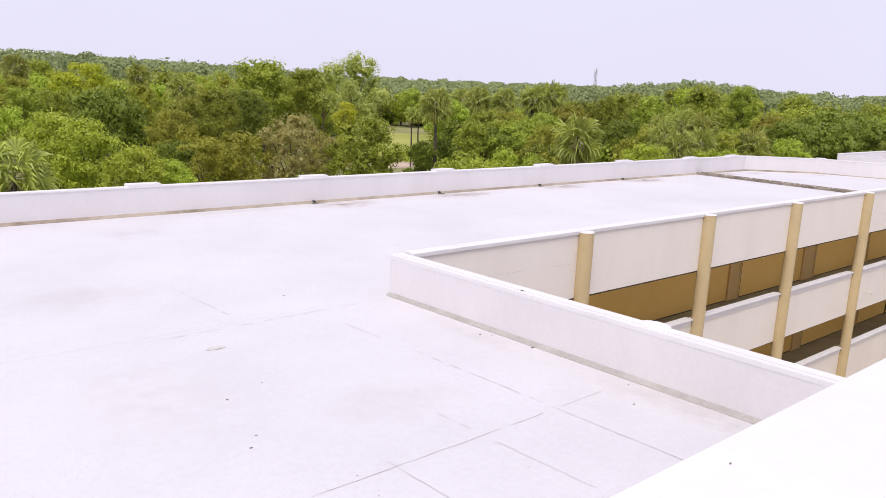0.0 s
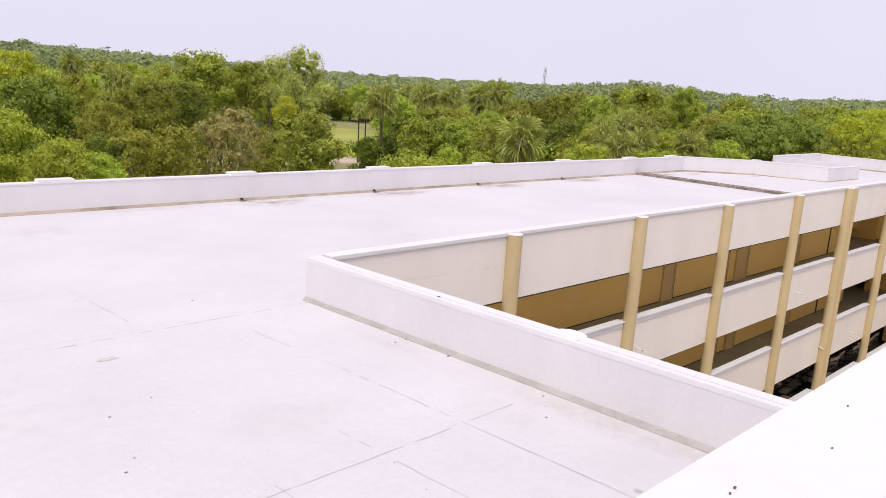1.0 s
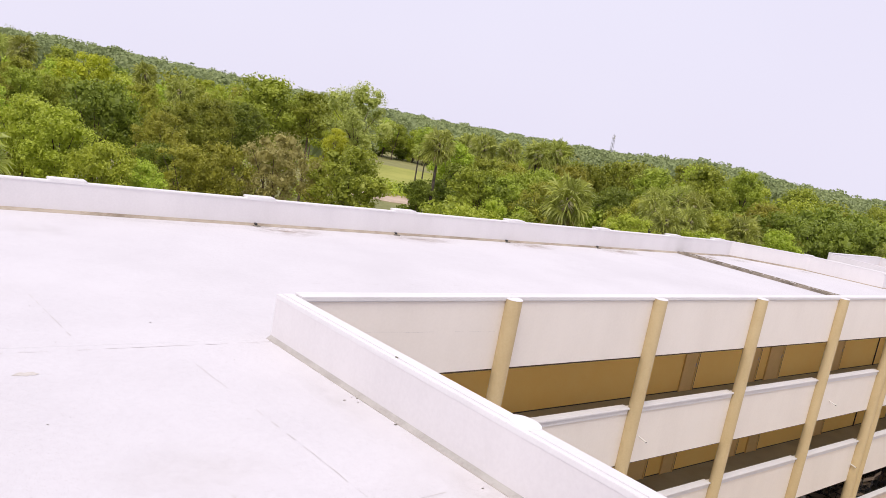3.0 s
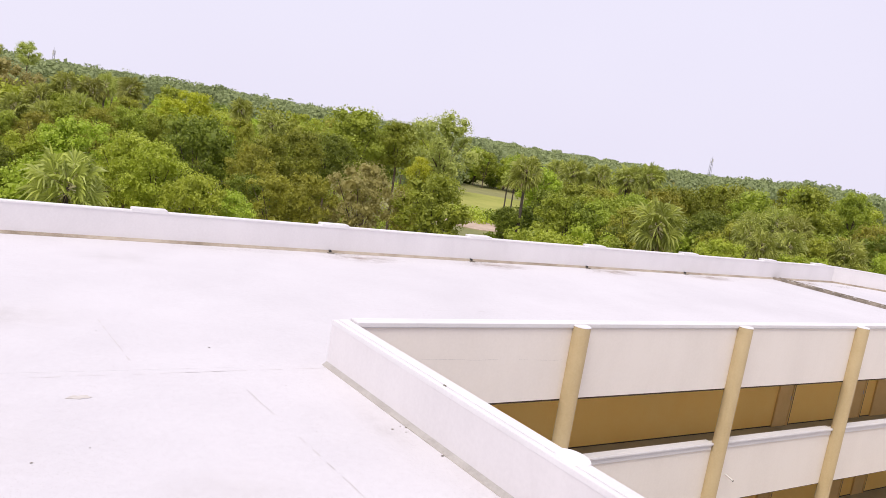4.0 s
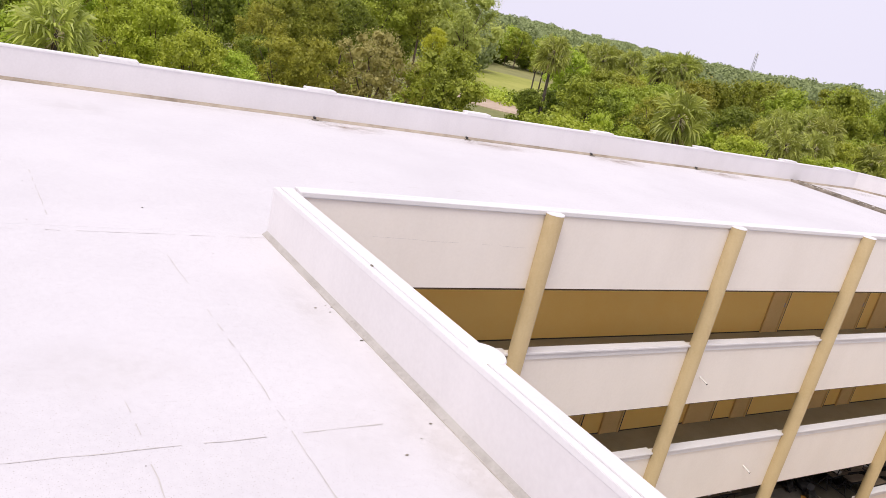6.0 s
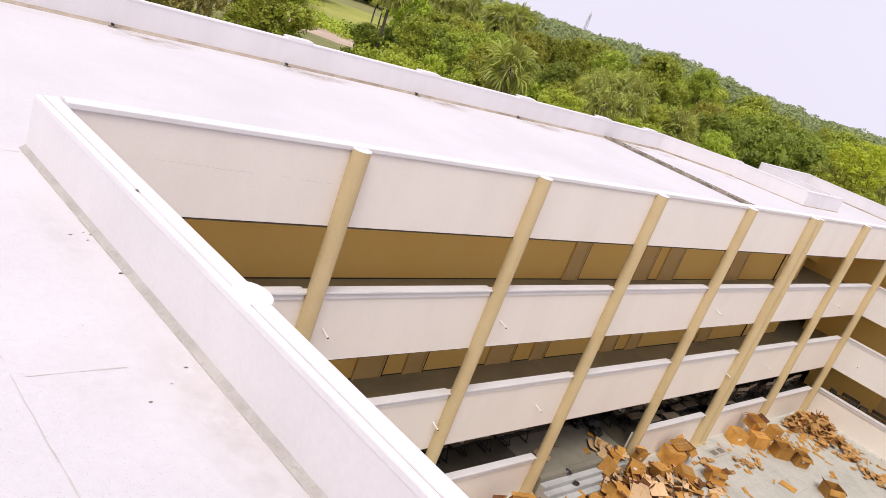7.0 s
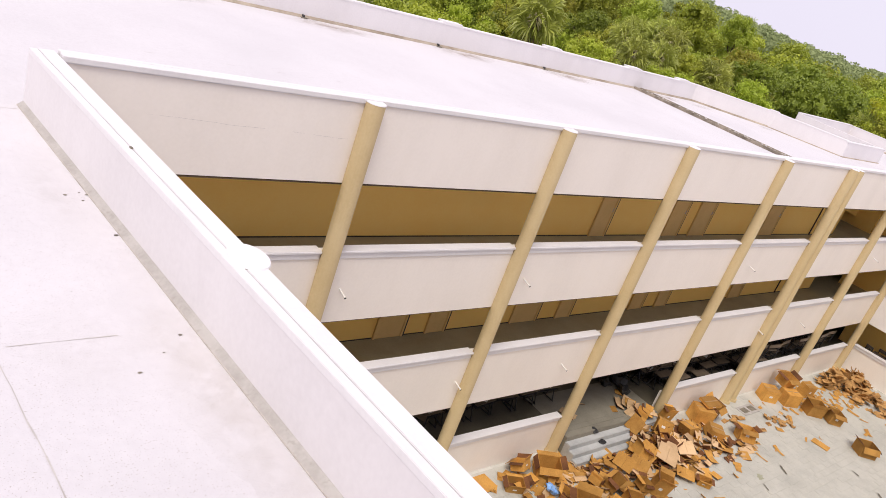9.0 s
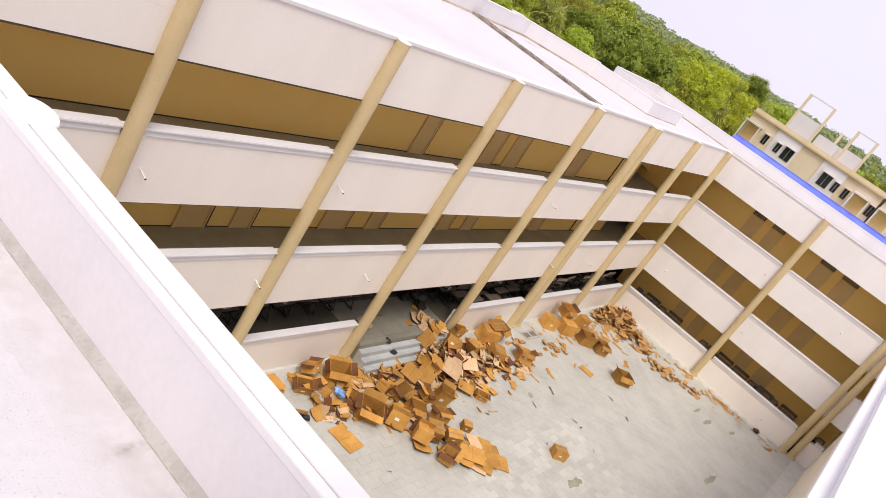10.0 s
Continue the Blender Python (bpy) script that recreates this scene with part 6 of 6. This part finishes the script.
def far_block(shift):
    """One dwelling unit of a cream hostel block; its front faces west."""
    h = empty("apartment_block", "cream and white flat-roofed block with roof frames", "building", "apartment blocks", (90.0, shift, 0))
    part("wall", boxed(0, -4.6, -0.9, 9, 12.0, 13.35), CREAM, h)
    part("roof_slab", boxed(-0.35, -4.7, 13.35, 9.3, 12.1, 13.55, 0.02), BEIGE, h)
    part("roof_parapet", boxed(-0.15, -4.6, 13.55, 0.05, 12.0, 13.95, 0.02), CREAM, h)
    for y0, y1 in ((5.3, 8.4), (-0.4, 2.5)):
        part("white_panel", boxed(-0.12, y0, -0.9, -0.002, y1, 13.34), WALL_WHITE, h)
    for z in (11.5, 8.3, 5.1):
        for y, w, t, proud in ((9.1, 0.45, 1.0, 0.0), (7.4, 0.45, 0.95, 0.12), (6.1, 1.0, 1.3, 0.12), (1.2, 1.05, 1.35, 0.12), (-0.1, 0.45, 1.0, 0.12), (-1.3, 0.45, 1.0, 0.0), (-4.3, 0.5, 1.1, 0.0)):
            win = part("window", boxed(-0.05 - proud, y - w / 2 - 0.07, z - t / 2 - 0.07, -0.003 - proud, y + w / 2 + 0.07, z + t / 2 + 0.07), FRAME_DARK, h)
            part("pane", boxed(-0.062 - proud, y - w / 2, z - t / 2, -0.052 - proud, y + w / 2, z + t / 2), GLASS_DARK, win)
            part("bar", boxed(-0.075 - proud, y - 0.02, z - t / 2, -0.064 - proud, y + 0.02, z + t / 2), LATTICE, win)
            part("sunshade", boxed(-0.5 - proud, y - w / 2 - 0.15, z + t / 2 + 0.1, -0.003 - proud, y + w / 2 + 0.15, z + t / 2 + 0.17), WALL_WHITE, win)
        for y0, y1 in ((10.0, 12.0), (-3.9, -2.0)):
            bal = part("balcony", boxed(-1.1, y0, z - 1.75, -0.003, y1, z - 1.6), WALL_WHITE, h)
            part("balcony_frame", boxed(-1.1, y0, z - 1.6, -0.95, y0 + 0.15, z + 0.75), WALL_WHITE, bal)
            part("balcony_frame", boxed(-1.1, y1 - 0.15, z - 1.6, -0.95, y1, z + 0.75), WALL_WHITE, bal)
            part("balcony_beam", boxed(-1.15, y0, z + 0.75, -0.003, y1, z + 0.95), WALL_WHITE, bal)
            part("recess", boxed(-0.06, y0 + 0.2, z - 1.6, -0.003, y1 - 0.2, z + 0.7), DOOR, bal)
            for k in range(7):
                part("rail", boxed(-1.06, y0 + 0.2 + 0.24 * k, z - 1.6, -1.03, y0 + 0.23 + 0.24 * k, z - 0.7), LATTICE, bal)
    for x0, ya, yb, top in ((0.3, 8.4, 5.1, 18.2), (0.3, 1.9, -0.6, 17.6), (5.0, 3.9, 2.4, 16.6)):
        fr = part("roof_frame", boxed(x0, ya - 0.28, 13.55, x0 + 0.3, ya, top), CREAM, h, "tall open concrete roof frame")
        part("post", boxed(x0, yb, 13.55, x0 + 0.3, yb + 0.28, top), CREAM, fr)
        part("beam", boxed(x0, yb + 0.28, top - 0.14, x0 + 0.3, ya - 0.28, top), WALL_WHITE, fr)
        part("infill", boxed(x0 + 0.05, yb + 0.28, 13.56, x0 + 0.25, ya - 0.28, top - 2.2), WALL_WHITE, fr)
    part("stair_head", boxed(0.6, 2.4, 13.56, 4.0, 4.9, 15.2), WALL_WHITE, h)
    return h


unit = far_block(0.0)
copy_thing(unit, Matrix.Translation((90.0, -16.9, 0)))


def mast(x, y, base, top, wide, label):
    m = empty("lattice_mast", label, "mast", "", (x, y, 0))
    for k in range(4):
        a = radians(45 + 90 * k)
        part("leg", tube(bmesh.new(), (wide * math.cos(a), wide * math.sin(a), base), (wide * 0.45 * math.cos(a), wide * 0.45 * math.sin(a), top), 0.11, 0.08, 6), LATTICE, m)
    z, k = base, 0
    while z < top - 1.5:
        w0 = wide * (1 - 0.55 * (z - base) / (top - base)) * 0.72
        s = 1 if k % 2 else -1
        for f in range(4):
            ang = radians(90 * f)
            p = Matrix.Rotation(ang, 3, "Z") @ Vector((-w0 * s, w0, z))
            q = Matrix.Rotation(ang, 3, "Z") @ Vector((w0 * s, w0, z + 1.5))
            part("brace", tube(bmesh.new(), p, q, 0.05, 0.05, 5), LATTICE, m)
        z, k = z + 1.5, k + 1
    part("antenna", tube(bmesh.new(), (0, 0, top - 1.5), (0, 0, top + 1.2), 0.09, 0.05, 6), LATTICE, m)
    for a in (0.3, 2.4, 4.5):
        part("panel_antenna", boxed(wide * 0.5 - 0.1, -0.18, top - 2.2, wide * 0.5 + 0.12, 0.18, top - 0.3, 0.0, Matrix.Rotation(a, 4, "Z")), PVC, m)
    return m


mast(318.3, 249.5, 0.0, 26.3, 1.3, "grey steel lattice telecom mast above the woods")
mast(28.8, 385.0, 0.0, 25.7, 1.0, "thin grey lattice mast on the skyline")

hut = empty("house", "small distant house with a reddish tiled roof among trees", "house", "", (-10.4, 150.0, 0.9))
part("wall", boxed(-6, -4, -1.8, 6, 4, 7.6), CREAM, hut)
rb2 = bmesh.new()
prism(rb2, [(-6.6, -4.6), (6.6, -4.6), (6.6, 4.6), (-6.6, 4.6)], 7.6, 7.8)
vs = [rb2.verts.new(p) for p in ((-6.6, -4.6, 7.8), (6.6, -4.6, 7.8), (6.6, 4.6, 7.8), (-6.6, 4.6, 7.8), (-4, 0, 10.2), (4, 0, 10.2))]
for q in ((0, 1, 5, 4), (2, 3, 4, 5), (1, 2, 5), (3, 0, 4)):
    rb2.faces.new([vs[i] for i in q])
part("roof", rb2, DIRT, hut, "reddish tiled roof")
for x in (-3.5, 0.0, 3.5):
    w = part("window", boxed(x - 0.6, -4.05, 4.6, x + 0.6, -4.002, 6.0), FRAME_DARK, hut)
    part("pane", boxed(x - 0.5, -4.07, 4.7, x + 0.5, -4.052, 5.9), GLASS_DARK, w)

# ---- courtyard pavers, last ----
def paver_faces(x0, y0, x1, y1, z0, z1, c=0.0025):
    v = [(x0, y0, z0), (x1, y0, z0), (x1, y1, z0), (x0, y1, z0), (x0 + c, y0 + c, z1), (x1 - c, y0 + c, z1), (x1 - c, y1 - c, z1), (x0 + c, y1 - c, z1)]
    return v, [(4, 5, 6, 7), (0, 1, 5, 4), (1, 2, 6, 5), (2, 3, 7, 6), (3, 0, 4, 7)]


PW, PD = 0.60, 0.30
lone = bpy.data.meshes.new("paver")
pv, pf = paver_faces(-PW / 2 + 0.002, -PD / 2 + 0.002, PW / 2 - 0.002, PD / 2 - 0.002, -0.05, 0.0)
lone.from_pydata(pv, [], pf)
lone.materials.append(PAVER)
pave = random.Random(15)
bulk_v, bulk_f = [], []
bed = bpy.data.objects["courtyard_bed"]
row = 0
y = -0.55
while y > -14.5:
    x = 0.9 + (0.3 if row % 2 else 0.0)
    while x < east_x(y) - 0.35:
        z = GROUND + pave.uniform(-0.004, 0.004)
        if 19.0 < x < 28.6 and -11.3 < y < -6.0:
            ob = new("paver", lone)
            ob.parent = bed
            ob.location = (x, y, z)
        elif not (18.9 < x < 25.0 and y > -1.5):
            v, f = paver_faces(x - PW / 2 + 0.002, y - PD / 2 + 0.002, x + PW / 2 - 0.002, y + PD / 2 - 0.002, GROUND - 0.05, z)
            i = len(bulk_v)
            bulk_v += v
            bulk_f += [tuple(k + i for k in q) for q in f]
        x += PW
    y, row = y - PD, row + 1
tagged(raw("paver_field", bulk_v, bulk_f, PAVER, bed), "pale concrete pavers laid in running bond", kind="stuff")
